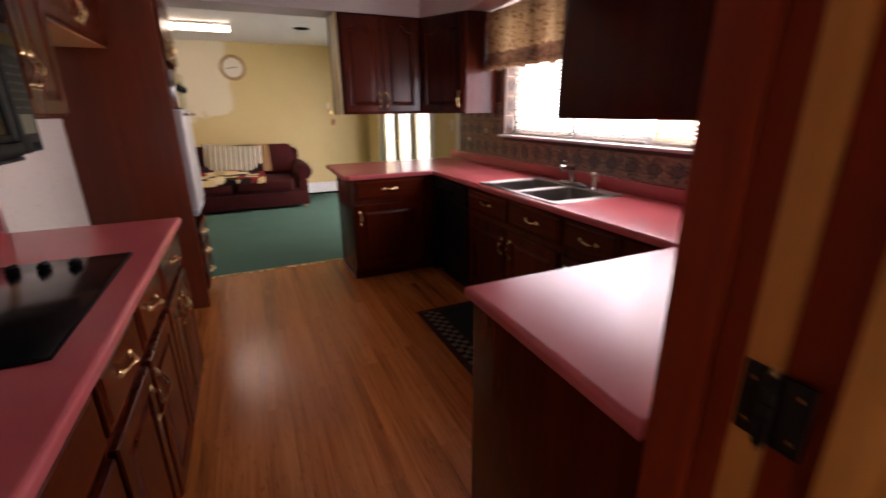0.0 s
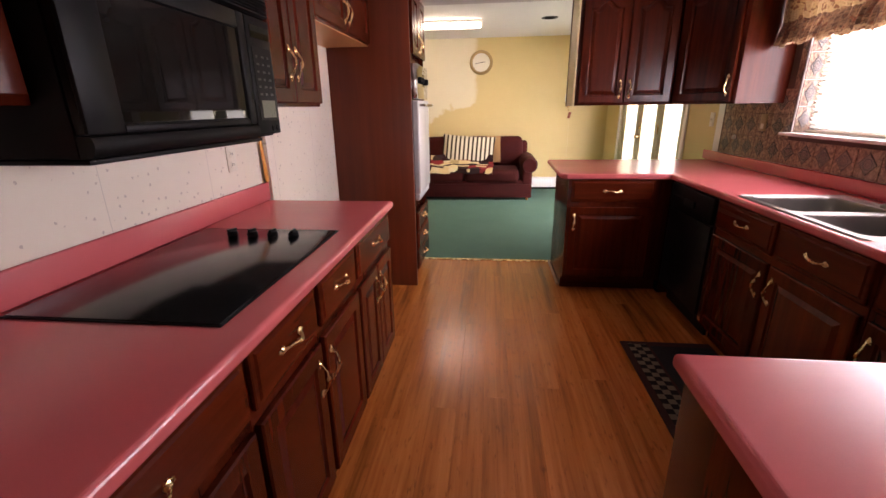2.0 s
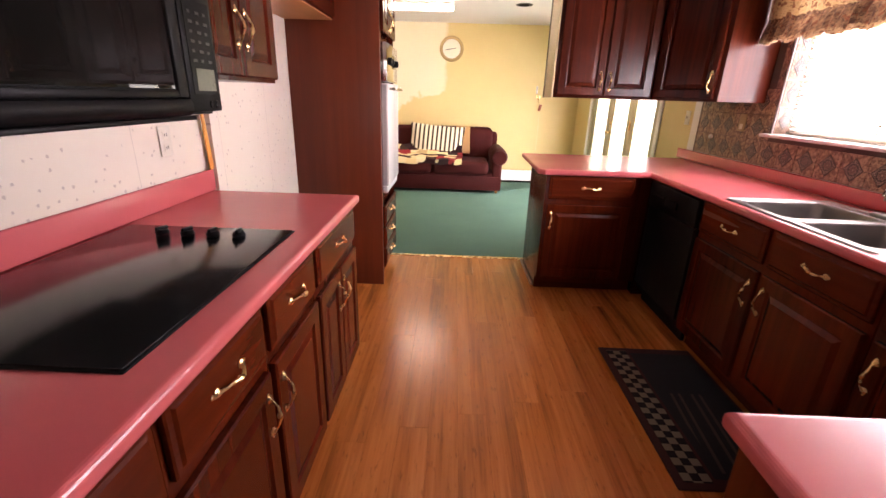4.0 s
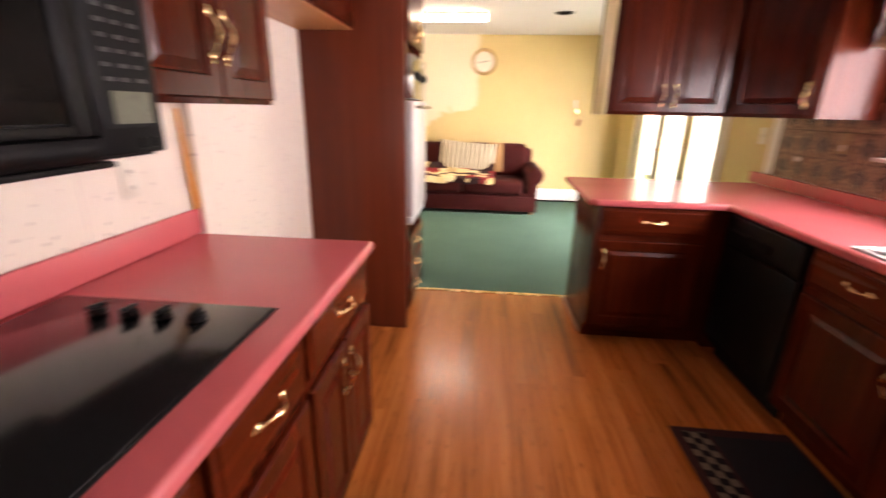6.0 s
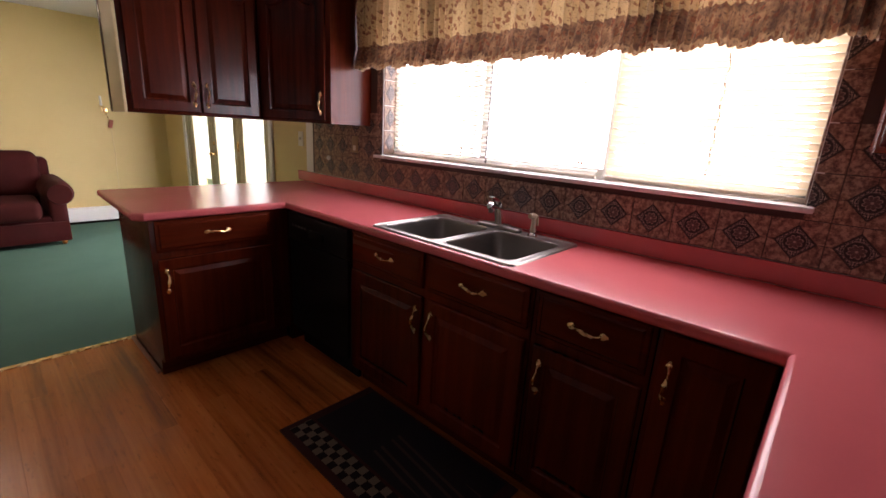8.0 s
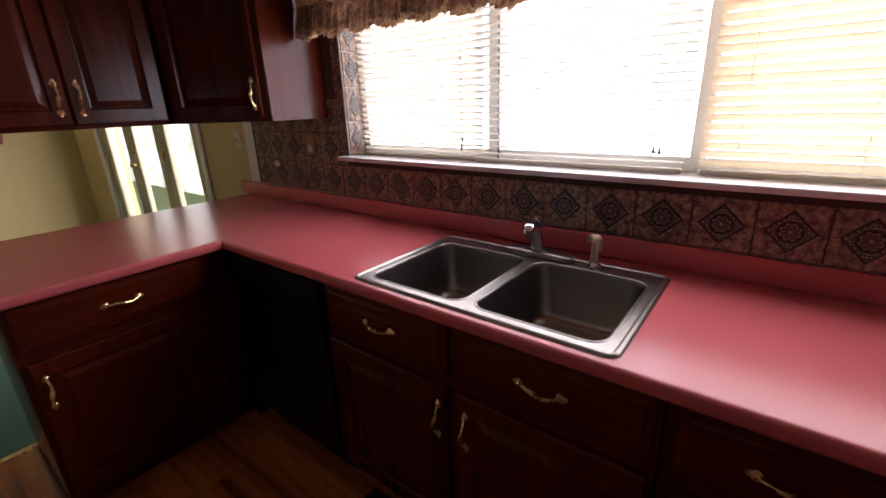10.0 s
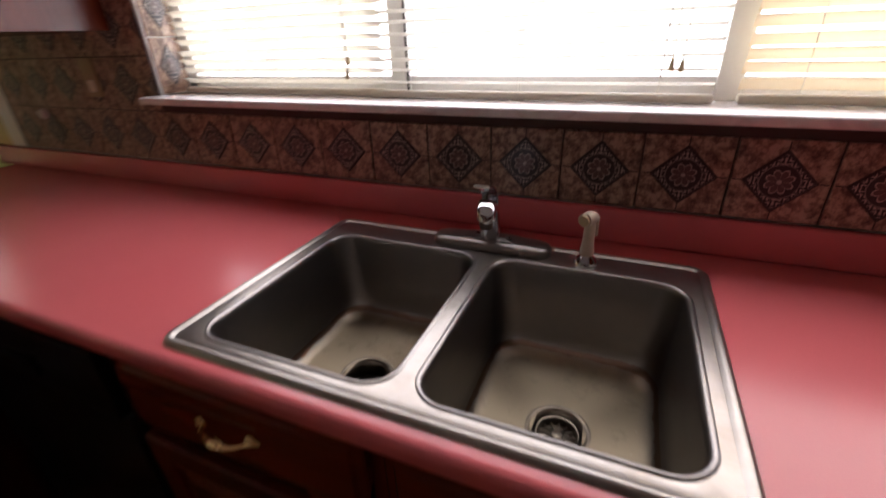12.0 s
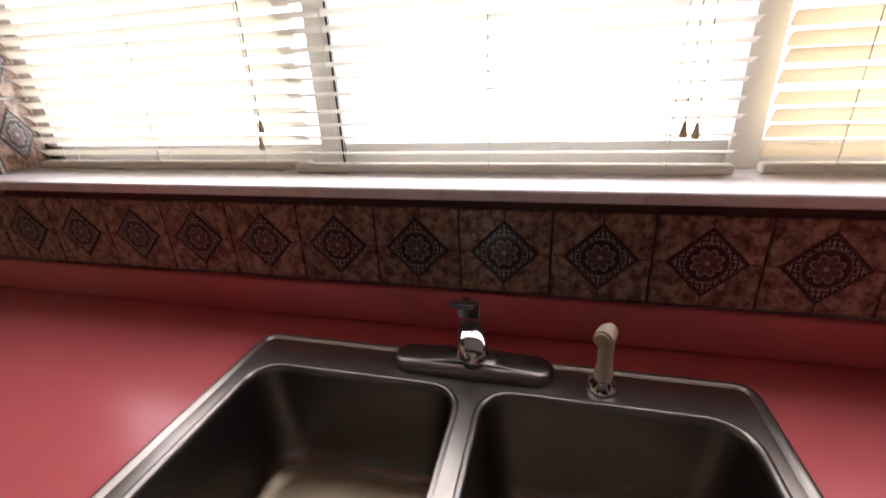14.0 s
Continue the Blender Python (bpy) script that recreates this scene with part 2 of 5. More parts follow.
def laminate():
    """Wood-look boards, each printed as two strips with streaky figure and dark flecks."""
    m, nt, b = nodes("cherry_laminate_plank", 0.24, 0, 0.5)
    rnd = node(nt, "ObjectInfo").outputs["Random"]
    off = node(nt, "CombineXYZ", {"X": calc(nt, "MULTIPLY", rnd, 37.0), "Y": calc(nt, "MULTIPLY", rnd, 91.0)}).outputs[0]
    loc = coords(nt)
    vec = node(nt, "VectorMath", {0: loc, 1: off}, operation="ADD").outputs[0]
    g = noise_fac(nt, node(nt, "Mapping", {"Vector": vec, "Scale": (46, 1.5, 1)}).outputs[0], 1.0, 7, 0.65)
    broad = noise_fac(nt, node(nt, "Mapping", {"Vector": vec, "Scale": (10, 0.9, 1)}).outputs[0], 1.0, 3)
    fleck = noise_fac(nt, node(nt, "Mapping", {"Vector": vec, "Scale": (55, 13, 1)}).outputs[0], 1.0, 4, 0.6)
    strip = calc(nt, "GREATER_THAN", node(nt, "SeparateXYZ", {0: loc}).outputs[0], 0.064)
    tone = calc(nt, "FRACT", calc(nt, "ADD", calc(nt, "MULTIPLY", rnd, 7.31), calc(nt, "MULTIPLY", strip, 0.43)))
    f = calc(nt, "ADD", calc(nt, "MULTIPLY_ADD", g, 0.55, calc(nt, "MULTIPLY", broad, 0.5)), calc(nt, "MULTIPLY_ADD", tone, 0.13, -0.08))
    c = ramp(nt, f, [(0.26, (0.105, 0.025, 0.006)), (0.5, (0.395, 0.118, 0.024)), (0.8, (0.60, 0.214, 0.050))])
    c = mix(nt, calc(nt, "MULTIPLY", ramp(nt, fleck, [(0.58, (0, 0, 0)), (0.72, (1, 1, 1))]), 0.55), c, (0.085, 0.022, 0.007))
    nt.links.new(c, b.inputs["Base Color"])
    nt.links.new(calc(nt, "MULTIPLY_ADD", broad, 0.12, 0.17), b.inputs["Roughness"])
    bump(nt, b, g, 0.05, 0.0008)
    return m


M["laminate"] = laminate()


def carpet():
    m, nt, b = nodes("green_carpet", 0.95, 0, 0.1)
    v = world_coords(nt)
    pile, broad = noise_fac(nt, v, 240, 3), noise_fac(nt, v, 2.2)
    f = calc(nt, "MULTIPLY_ADD", pile, 0.6, calc(nt, "MULTIPLY", broad, 0.4))
    nt.links.new(mix(nt, f, (0.049, 0.108, 0.078), (0.112, 0.206, 0.152)), b.inputs["Base Color"])
    bump(nt, b, pile, 0.8, 0.006)
    return m


M["carpet"] = carpet()


def wallpaper():
    """Off-white paper with scattered small faded sprigs and faint seams."""
    m, nt, b = nodes("sprigged_wallpaper", 0.75)
    v = world_coords(nt, (1, 1, 1))
    vor = node(nt, "TexVoronoi", {"Vector": world_coords(nt, (0, 31, 31)), "Scale": 1.0, "Randomness": 0.7})
    sprig = calc(nt, "LESS_THAN", calc(nt, "ADD", vor.outputs["Distance"], calc(nt, "MULTIPLY_ADD", noise_fac(nt, v, 160), 0.30, -0.15)), 0.165)
    tone = mix(nt, noise_fac(nt, v, 14), (0.40, 0.38, 0.36), (0.55, 0.42, 0.34))
    y = node(nt, "SeparateXYZ", {0: v}).outputs[1]
    seam = calc(nt, "LESS_THAN", calc(nt, "PINGPONG", calc(nt, "ADD", y, 0.12), 0.265), 0.0015)
    base = mix(nt, noise_fac(nt, v, 3), (0.74, 0.66, 0.55), (0.81, 0.74, 0.63))
    c = mix(nt, calc(nt, "MULTIPLY", sprig, 0.75), base, tone)
    nt.links.new(mix(nt, calc(nt, "MULTIPLY", seam, 0.5), c, (0.4, 0.35, 0.32)), b.inputs["Base Color"])
    bump(nt, b, noise_fac(nt, v, 200), 0.12, 0.001)
    return m


M["wallpaper"] = wallpaper()


def yellow_wall():
    """Yellow wall paint with a ragged pale patch high on the left."""
    m, nt, b = nodes("yellow_wall_paint", 0.62)
    v = world_coords(nt)
    s = node(nt, "SeparateXYZ", {0: v})
    rag = calc(nt, "MULTIPLY_ADD", noise_fac(nt, v, 3.2, 3), 0.9, -0.45)
    soft = lambda v: calc(nt, "MINIMUM", calc(nt, "MAXIMUM", calc(nt, "MULTIPLY", v, 14.0), 0.0), 1.0)
    left = soft(calc(nt, "SUBTRACT", 0.28, calc(nt, "ADD", s.outputs[0], calc(nt, "MULTIPLY", rag, 0.2))))
    high = soft(calc(nt, "SUBTRACT", calc(nt, "ADD", s.outputs[2], calc(nt, "MULTIPLY_ADD", s.outputs[0], -0.4, calc(nt, "MULTIPLY", rag, 0.7))), 1.38))
    patch = calc(nt, "MULTIPLY", left, high)
    base = mix(nt, noise_fac(nt, v, 1.6, 5), (0.59, 0.445, 0.185), (0.69, 0.535, 0.240))
    nt.links.new(mix(nt, calc(nt, "MULTIPLY", patch, 0.85), base, (0.76, 0.68, 0.50)), b.inputs["Base Color"])
    bump(nt, b, noise_fac(nt, v, 130), 0.15, 0.001)
    return m


M["yellow_wall"] = yellow_wall()


def tile_mats():
    """Mottled stone-look field, and the scrolled medallion of the diamond, in the tile's own plane."""
    m, nt, b = nodes("mottled_tile_field", 0.36)
    rnd = node(nt, "ObjectInfo").outputs["Random"]
    off = node(nt, "CombineXYZ", {"X": calc(nt, "MULTIPLY", rnd, 53.0)}).outputs[0]
    vec = node(nt, "VectorMath", {0: coords(nt), 1: off}, operation="ADD").outputs[0]
    n1 = noise_fac(nt, vec, 55, 5, 0.72)
    nt.links.new(ramp(nt, n1, [(0.36, (0.078, 0.033, 0.023)), (0.47, (0.205, 0.115, 0.078)), (0.60, (0.42, 0.29, 0.205))]), b.inputs["Base Color"])
    bump(nt, b, n1, 0.25, 0.001)
    M["tile_field"] = m
    m, nt, b = nodes("tile_medallion", 0.36)
    s = node(nt, "SeparateXYZ", {0: coords(nt)})
    u, w = s.outputs[1], s.outputs[2]
    r = calc(nt, "SQRT", calc(nt, "ADD", calc(nt, "MULTIPLY", u, u), calc(nt, "MULTIPLY", w, w)))
    a = calc(nt, "ARCTAN2", w, u)
    petal = calc(nt, "MULTIPLY_ADD", calc(nt, "ABSOLUTE", calc(nt, "SINE", calc(nt, "MULTIPLY", a, 4.0))), 0.0075, 0.0155)
    flower = calc(nt, "LESS_THAN", calc(nt, "ABSOLUTE", calc(nt, "SUBTRACT", r, petal)), 0.0012)
    heart = calc(nt, "LESS_THAN", r, 0.0040)
    veins = calc(nt, "MULTIPLY", calc(nt, "LESS_THAN", calc(nt, "ABSOLUTE", calc(nt, "SINE", calc(nt, "MULTIPLY", a, 4.0))), 0.16), calc(nt, "LESS_THAN", r, 0.0155))
    dia = calc(nt, "ADD", calc(nt, "ABSOLUTE", u), calc(nt, "ABSOLUTE", w))
    au, aw = calc(nt, "ABSOLUTE", u), calc(nt, "ABSOLUTE", w)
    curl = calc(nt, "SINE", calc(nt, "ADD", calc(nt, "MULTIPLY", calc(nt, "ADD", au, aw), 520.0), calc(nt, "MULTIPLY", calc(nt, "SINE", calc(nt, "MULTIPLY", calc(nt, "SUBTRACT", au, aw), 330.0)), 2.6)))
    scroll = calc(nt, "MULTIPLY", calc(nt, "MULTIPLY", calc(nt, "GREATER_THAN", curl, 0.45), calc(nt, "GREATER_THAN", r, 0.0325)), calc(nt, "LESS_THAN", dia, 0.0525))
    hoop = calc(nt, "LESS_THAN", calc(nt, "ABSOLUTE", calc(nt, "SUBTRACT", r, 0.0315)), 0.0008)
    light = calc(nt, "MINIMUM", calc(nt, "ADD", calc(nt, "ADD", flower, heart), calc(nt, "ADD", calc(nt, "MULTIPLY", veins, 0.5), calc(nt, "ADD", scroll, calc(nt, "MULTIPLY", hoop, 0.5)))), 1.0)
    inner = calc(nt, "LESS_THAN", r, petal)
    base = mix(nt, inner, (0.022, 0.013, 0.014), (0.095, 0.052, 0.045))
    nt.links.new(mix(nt, calc(nt, "MULTIPLY", light, 0.9), base, (0.40, 0.32, 0.275)), b.inputs["Base Color"])
    bump(nt, b, light, 0.35, 0.001)
    M["tile_diamond"] = m
    M["tile_line"] = plain("dark_tile_line", (0.030, 0.014, 0.012), 0.5)
    M["grout"] = plain("dark_grout", (0.085, 0.055, 0.046), 0.9, bumps=0.4)


tile_mats()


def marble():
    m, nt, b = nodes("white_marble_sill", 0.22)
    v = world_coords(nt, (1, 1, 1))
    vein = noise_fac(nt, node(nt, "VectorMath", {0: v, 1: node(nt, "TexNoise", {"Vector": v, "Scale": 5.0}).outputs[1]}, operation="ADD").outputs[0], 4.0, 6)
    nt.links.new(ramp(nt, vein, [(0.4, (0.80, 0.76, 0.74)), (0.5, (0.70, 0.65, 0.63)), (0.57, (0.82, 0.79, 0.77))]), b.inputs["Base Color"])
    return m


M["marble"] = marble()


def thin(name, color, through=0.45, rough=0.5):
    """Thin sheet that lets part of the light through."""
    m, nt, b = nodes(name, rough)
    b.inputs["Base Color"].default_value = (*color, 1)
    t = node(nt, "BsdfTranslucent", {"Color": (*color, 1)})
    mx = node(nt, "MixShader", {0: through, 1: b.outputs[0], 2: t.outputs[0]})
    nt.links.new(mx.outputs[0], nt.nodes["Material Output"].inputs[0])
    return m, nt, b, t


M["slat"] = thin("cream_blind_slat", (0.72, 0.67, 0.56), 0.22, 0.4)[0]
M["slat_open"] = thin("white_blind_slat", (0.72, 0.69, 0.62), 0.20, 0.4)[0]
M["slat_cream"] = thin("deep_cream_blind_slat", (0.78, 0.65, 0.44), 0.27, 0.4)[0]


def valance_cloth():
    m, nt, b, t = thin("floral_valance_cloth", (0.45, 0.32, 0.17), 0.17, 0.9)
    uv = coords(nt, (1, 1, 1), "UV")
    s = node(nt, "SeparateXYZ", {0: uv})
    blot = node(nt, "TexVoronoi", {"Vector": uv, "Scale": 34.0, "Randomness": 1.0})
    leaf = calc(nt, "LESS_THAN", calc(nt, "ADD", blot.outputs["Distance"], calc(nt, "MULTIPLY_ADD", noise_fac(nt, uv, 70, 3), 0.9, -0.45)), 0.36)
    sprig = calc(nt, "GREATER_THAN", noise_fac(nt, uv, 95, 4, 0.7), 0.575)
    band = calc(nt, "LESS_THAN", s.outputs[1], 0.13)
    rose = mix(nt, noise_fac(nt, uv, 14), (0.26, 0.055, 0.025), (0.050, 0.042, 0.018))
    hem = mix(nt, ramp(nt, noise_fac(nt, uv, 18, 4, 0.65), [(0.38, (0, 0, 0)), (0.64, (1, 1, 1))]), (0.085, 0.040, 0.025), (0.30, 0.17, 0.085))
    hem = mix(nt, calc(nt, "LESS_THAN", calc(nt, "MULTIPLY_ADD", noise_fac(nt, uv, 40), -0.05, s.outputs[1]), 0.0), hem, (0.34, 0.21, 0.11))
    base = mix(nt, band, (0.44, 0.305, 0.150), hem)
    c = mix(nt, calc(nt, "MULTIPLY", leaf, 0.8), base, rose)
    c = mix(nt, calc(nt, "MULTIPLY", sprig, calc(nt, "MULTIPLY_ADD", band, 0.3, 0.45)), c, (0.05, 0.022, 0.016))
    nt.links.new(c, b.inputs["Base Color"])
    nt.links.new(c, t.inputs["Color"])
    bump(nt, b, noise_fac(nt, uv, 400), 0.2, 0.001)
    return m


M["valance"] = valance_cloth()


def glass():
    m, nt, b = nodes("window_glass", 0.0)
    tr = node(nt, "BsdfTransparent", {"Color": (0.95, 0.97, 0.96, 1)})
    gl = node(nt, "BsdfGlossy", {"Roughness": 0.02})
    mx = node(nt, "MixShader", {0: 0.035, 1: tr.outputs[0], 2: gl.outputs[0]})
    nt.links.new(mx.outputs[0], nt.nodes["Material Output"].inputs[0])
    return m


M["glass"] = glass()


def velvet(name, lo, hi):
    m, nt, b = nodes(name, 0.85, 0, 0.2)
    v = world_coords(nt)
    f = calc(nt, "MULTIPLY_ADD", noise_fac(nt, v, 160, 2), 0.4, calc(nt, "MULTIPLY", noise_fac(nt, v, 5), 0.6))
    nt.links.new(mix(nt, f, lo, hi), b.inputs["Base Color"])
    b.inputs["Sheen Weight"].default_value = 0.01
    bump(nt, b, noise_fac(nt, v, 300), 0.3, 0.002)
    return m


M["velvet"] = velvet("burgundy_velvet", (0.019, 0.0016, 0.0012), (0.070, 0.0062, 0.0040))
M["tan_cloth"] = velvet("tan_throw_cloth", (0.32, 0.17, 0.07), (0.48, 0.28, 0.12))


def striped():
    m, nt, b = nodes("striped_cushion_cloth", 0.9, 0, 0.1)
    x = node(nt, "SeparateXYZ", {0: coords(nt)}).outputs[0]
    p = calc(nt, "PINGPONG", x, 0.034)
    c = ramp(nt, calc(nt, "DIVIDE", p, 0.034), [(0.0, (0.030, 0.016, 0.013)), (0.36, (0.028, 0.016, 0.013)), (0.42, (0.66, 0.58, 0.40)), (1.0, (0.70, 0.62, 0.45))])
    nt.links.new(c, b.inputs["Base Color"])
    bump(nt, b, noise_fac(nt, coords(nt), 300), 0.3, 0.002)
    return m


M["striped"] = striped()


def patchwork():
    m, nt, b = nodes("patchwork_blanket", 0.95, 0, 0.1)
    v = node(nt, "TexVoronoi", {"Vector": coords(nt, (7, 10, 7)), "Scale": 1.0, "Randomness": 0.75}, distance="CHEBYCHEV")
    s = node(nt, "SeparateColor", {0: v.outputs["Color"]})
    n = ramp(nt, s.outputs[0], [(0.0, (0.03, 0.012, 0.012)), (0.22, (0.03, 0.012, 0.012)), (0.24, (0.66, 0.50, 0.24)), (0.55, (0.72, 0.60, 0.36)), (0.57, (0.28, 0.03, 0.03)), (0.74, (0.25, 0.03, 0.03)), (0.76, (0.04, 0.02, 0.02))])
    nt.links.new(n, b.inputs["Base Color"])
    bump(nt, b, noise_fac(nt, coords(nt), 120), 0.4, 0.004)
    return m


M["patchwork"] = patchwork()


def rug_mat():
    """Dark woven mat: plum edge, a checked band along the long side, plain fields and pale bars inside."""
    m, nt, b = nodes("woven_kitchen_mat", 0.95, 0, 0.1)
    s = node(nt, "SeparateXYZ", {0: coords(nt)})
    x, y = s.outputs[0], s.outputs[1]
    def between(v, lo, hi):
        return calc(nt, "MULTIPLY", calc(nt, "GREATER_THAN", v, lo), calc(nt, "LESS_THAN", v, hi))
    chk = node(nt, "TexChecker", {"Vector": coords(nt, (1, 1, 0), loc=(0.003, 0.004, 0)), "Scale": 27.0}).outputs[1]
    band = calc(nt, "MULTIPLY", between(x, 0.035, 0.145), between(y, 0.03, 0.93))
    field = calc(nt, "MULTIPLY", between(x, 0.16, 0.50), between(y, 0.05, 0.91))
    bars = calc(nt, "MULTIPLY", field, calc(nt, "MULTIPLY", between(calc(nt, "PINGPONG", calc(nt, "ADD", x, calc(nt, "MULTIPLY", y, 0.12)), 0.05), 0.012, 0.026), calc(nt, "MULTIPLY", between(y, 0.40, 0.88), between(x, 0.20, 0.38))))
    c = mix(nt, field, (0.045, 0.016, 0.016), (0.018, 0.017, 0.020))
    c = mix(nt, calc(nt, "MULTIPLY", band, chk), c, (0.17, 0.135, 0.09))
    c = mix(nt, calc(nt, "MULTIPLY", band, calc(nt, "SUBTRACT", 1.0, chk)), c, (0.012, 0.010, 0.012))
    c = mix(nt, calc(nt, "MULTIPLY", bars, 0.3), c, (0.15, 0.10, 0.065))
    nt.links.new(mix(nt, calc(nt, "MULTIPLY", noise_fac(nt, coords(nt), 260), 0.3), c, (0.02, 0.015, 0.015)), b.inputs["Base Color"])
    bump(nt, b, noise_fac(nt, coords(nt), 500), 0.6, 0.003)
    return m


M["rug"] = rug_mat()


def grass():
    m, nt, b = nodes("lawn_grass", 0.9, 0, 0.1)
    v = world_coords(nt)
    nt.links.new(mix(nt, noise_fac(nt, v, 3, 6), (0.09, 0.12, 0.05), (0.20, 0.23, 0.12)), b.inputs["Base Color"])
    return m


M["grass"] = grass()


def lamp_mat():
    m, nt, b = nodes("lit_fluorescent_cover", 0.5)
    b.inputs["Base Color"].default_value = (0.9, 0.88, 0.8, 1)
    b.inputs["Emission Color"].default_value = (1.0, 0.87, 0.60, 1)
    b.inputs["Emission Strength"].default_value = 13.0
    return m


M["lamp"] = lamp_mat()


def glare():
    """Bright garden and sky behind the windows: open sky by the kitchen, shaded garden by the patio."""
    m, nt, b = nodes("bright_outdoors", 1.0, 0, 0.0)
    v = world_coords(nt)
    z = node(nt, "SeparateXYZ", {0: v}).outputs[2]
    f = calc(nt, "MULTIPLY_ADD", noise_fac(nt, v, 0.9, 5), 1.6, calc(nt, "MULTIPLY_ADD", z, 0.7, -0.9))
    c = ramp(nt, f, [(0.0, (0.56, 0.64, 0.53)), (0.4, (0.82, 0.88, 0.86)), (0.75, (0.97, 0.98, 1.0))])
    shade = ramp(nt, calc(nt, "MULTIPLY_ADD", node(nt, "SeparateXYZ", {0: v}).outputs[1], 0.5, -3.1), [(0.0, (1, 1, 1)), (1.0, (0, 0, 0))])
    leafy = calc(nt, "MULTIPLY_ADD", noise_fac(nt, v, 1.4, 5), 2.6, 0.4)
    leaves = ramp(nt, noise_fac(nt, v, 4.5, 5, 0.65), [(0.36, (0.60, 0.68, 0.42)), (0.52, (0.90, 0.93, 0.76)), (0.66, (1.0, 1.0, 0.97))])
    c = mix(nt, shade, leaves, c)
    b.inputs["Base Color"].default_value = (0.3, 0.3, 0.3, 1)
    nt.links.new(c, b.inputs["Emission Color"])
    nt.links.new(calc(nt, "MULTIPLY_ADD", shade, 8.5, leafy), b.inputs["Emission Strength"])
    return m


M["glare"] = glare()


# ---- mesh helpers ----
def bx(x0, x1, y0, y1, z0, z1, bev=0.0, seg=2):
    bm = bmesh.new()
    bmesh.ops.create_cube(bm, size=1)
    for v in bm.verts:
        v.co = Vector(((x0 + x1) / 2 + v.co.x * (x1 - x0), (y0 + y1) / 2 + v.co.y * (y1 - y0), (z0 + z1) / 2 + v.co.z * (z1 - z0)))
    if bev:
        bmesh.ops.bevel(bm, geom=bm.edges[:], offset=bev, segments=seg, affect="EDGES", profile=0.5)
    return bm


def join(*bms):
    out = bms[0]
    for b in bms[1:]:
        me = bpy.data.meshes.new("tmp")
        b.to_mesh(me)
        out.from_mesh(me)
        bpy.data.meshes.remove(me)
        b.free()
    return out


def mesh_of(name, bm, mats, smooth=False):
    bmesh.ops.recalc_face_normals(bm, faces=bm.faces[:])
    me = bpy.data.meshes.new(name)
    bm.to_mesh(me)
    bm.free()
    for mt in mats if isinstance(mats, (list, tuple)) else [mats]:
        me.materials.append(mt)
    if smooth:
        whole = sum(p.area for p in me.polygons)
        for p in me.polygons:
            p.use_smooth = not (len(me.polygons) < 120 and p.area > 0.05 * whole)
        me.set_sharp_from_angle(angle=radians(38))
    return me


def part(name, bm, material, parent, label="", smooth=True):
    ob = new(name, mesh_of(name, bm, material, smooth))
    ob.parent = parent
    return tagged(ob, label)


def thing(name, x, y, z, label, category, group=""):
    ob = new(name)
    ob.location = (x, y, z)
    ob.empty_display_size = 0.1
    return tagged(ob, label, category, group)


def solo(name, bm, material, label, category, group="", smooth=True):
    return tagged(new(name, mesh_of(name, bm, material, smooth)), label, category, group)


def setting(name, bm, material, label="", smooth=False):
    return tagged(new(name, mesh_of(name, bm, material, smooth)), label, "", "", "structure")


def shift(bm, m):
    bmesh.ops.transform(bm, matrix=m, verts=bm.verts[:])
    return bm


def frame_of(origin, u, n):
    """Local x along u, local y out along n, local z up."""
    u, n = Vector(u), Vector(n)
    m = Matrix.Identity(4)
    for i in range(3):
        m[i][0], m[i][1], m[i][2], m[i][3] = u[i], n[i], (0, 0, 1)[i], origin[i]
    return m


def tube(path, radii, n=10, cap=True):
    """A round bar along a path, with a radius for each point."""
    bm = bmesh.new()
    pts = [Vector(p) for p in path]
    rings = []
    side = None
    for i, p in enumerate(pts):
        d = (pts[min(i + 1, len(pts) - 1)] - pts[max(i - 1, 0)]).normalized()
        if side is None:
            side = d.orthogonal().normalized()
        side = (side - d * side.dot(d)).normalized()
        up = d.cross(side)
        r = radii[i] if isinstance(radii, (list, tuple)) else radii
        rings.append([bm.verts.new(p + (side * math.cos(k * math.tau / n) + up * math.sin(k * math.tau / n)) * r) for k in range(n)])
    for a, b in zip(rings, rings[1:]):
        for k in range(n):
            bm.faces.new((a[k], a[(k + 1) % n], b[(k + 1) % n], b[k]))
    if cap:
        bm.faces.new(rings[0][::-1]), bm.faces.new(rings[-1])
    return bm


def lathe(profile, n=24, axis_m=None):
    """Turned shape: (radius, height) pairs round the local z axis."""
    bm = bmesh.new()
    rings = [[bm.verts.new((r * math.cos(k * math.tau / n), r * math.sin(k * math.tau / n), h)) for k in range(n)] for r, h in profile]
    for a, b in zip(rings, rings[1:]):
        for k in range(n):
            bm.faces.new((a[k], a[(k + 1) % n], b[(k + 1) % n], b[k]))
    bm.faces.new(rings[0][::-1]), bm.faces.new(rings[-1])
    bmesh.ops.remove_doubles(bm, verts=bm.verts[:], dist=1e-5)
    return shift(bm, axis_m) if axis_m else bm


def loops(rows, close_first=True):
    """Skin of closed outlines with equal point counts; the last is capped."""
    bm = bmesh.new()
    vs = [[bm.verts.new(p) for p in row] for row in rows]
    n = len(vs[0])
    for a, b in zip(vs, vs[1:]):
        for k in range(n):
            bm.faces.new((a[k], a[(k + 1) % n], b[(k + 1) % n], b[k]))
    if close_first:
        bm.faces.new(vs[0][::-1])
    bm.faces.new(vs[-1])
    return bm


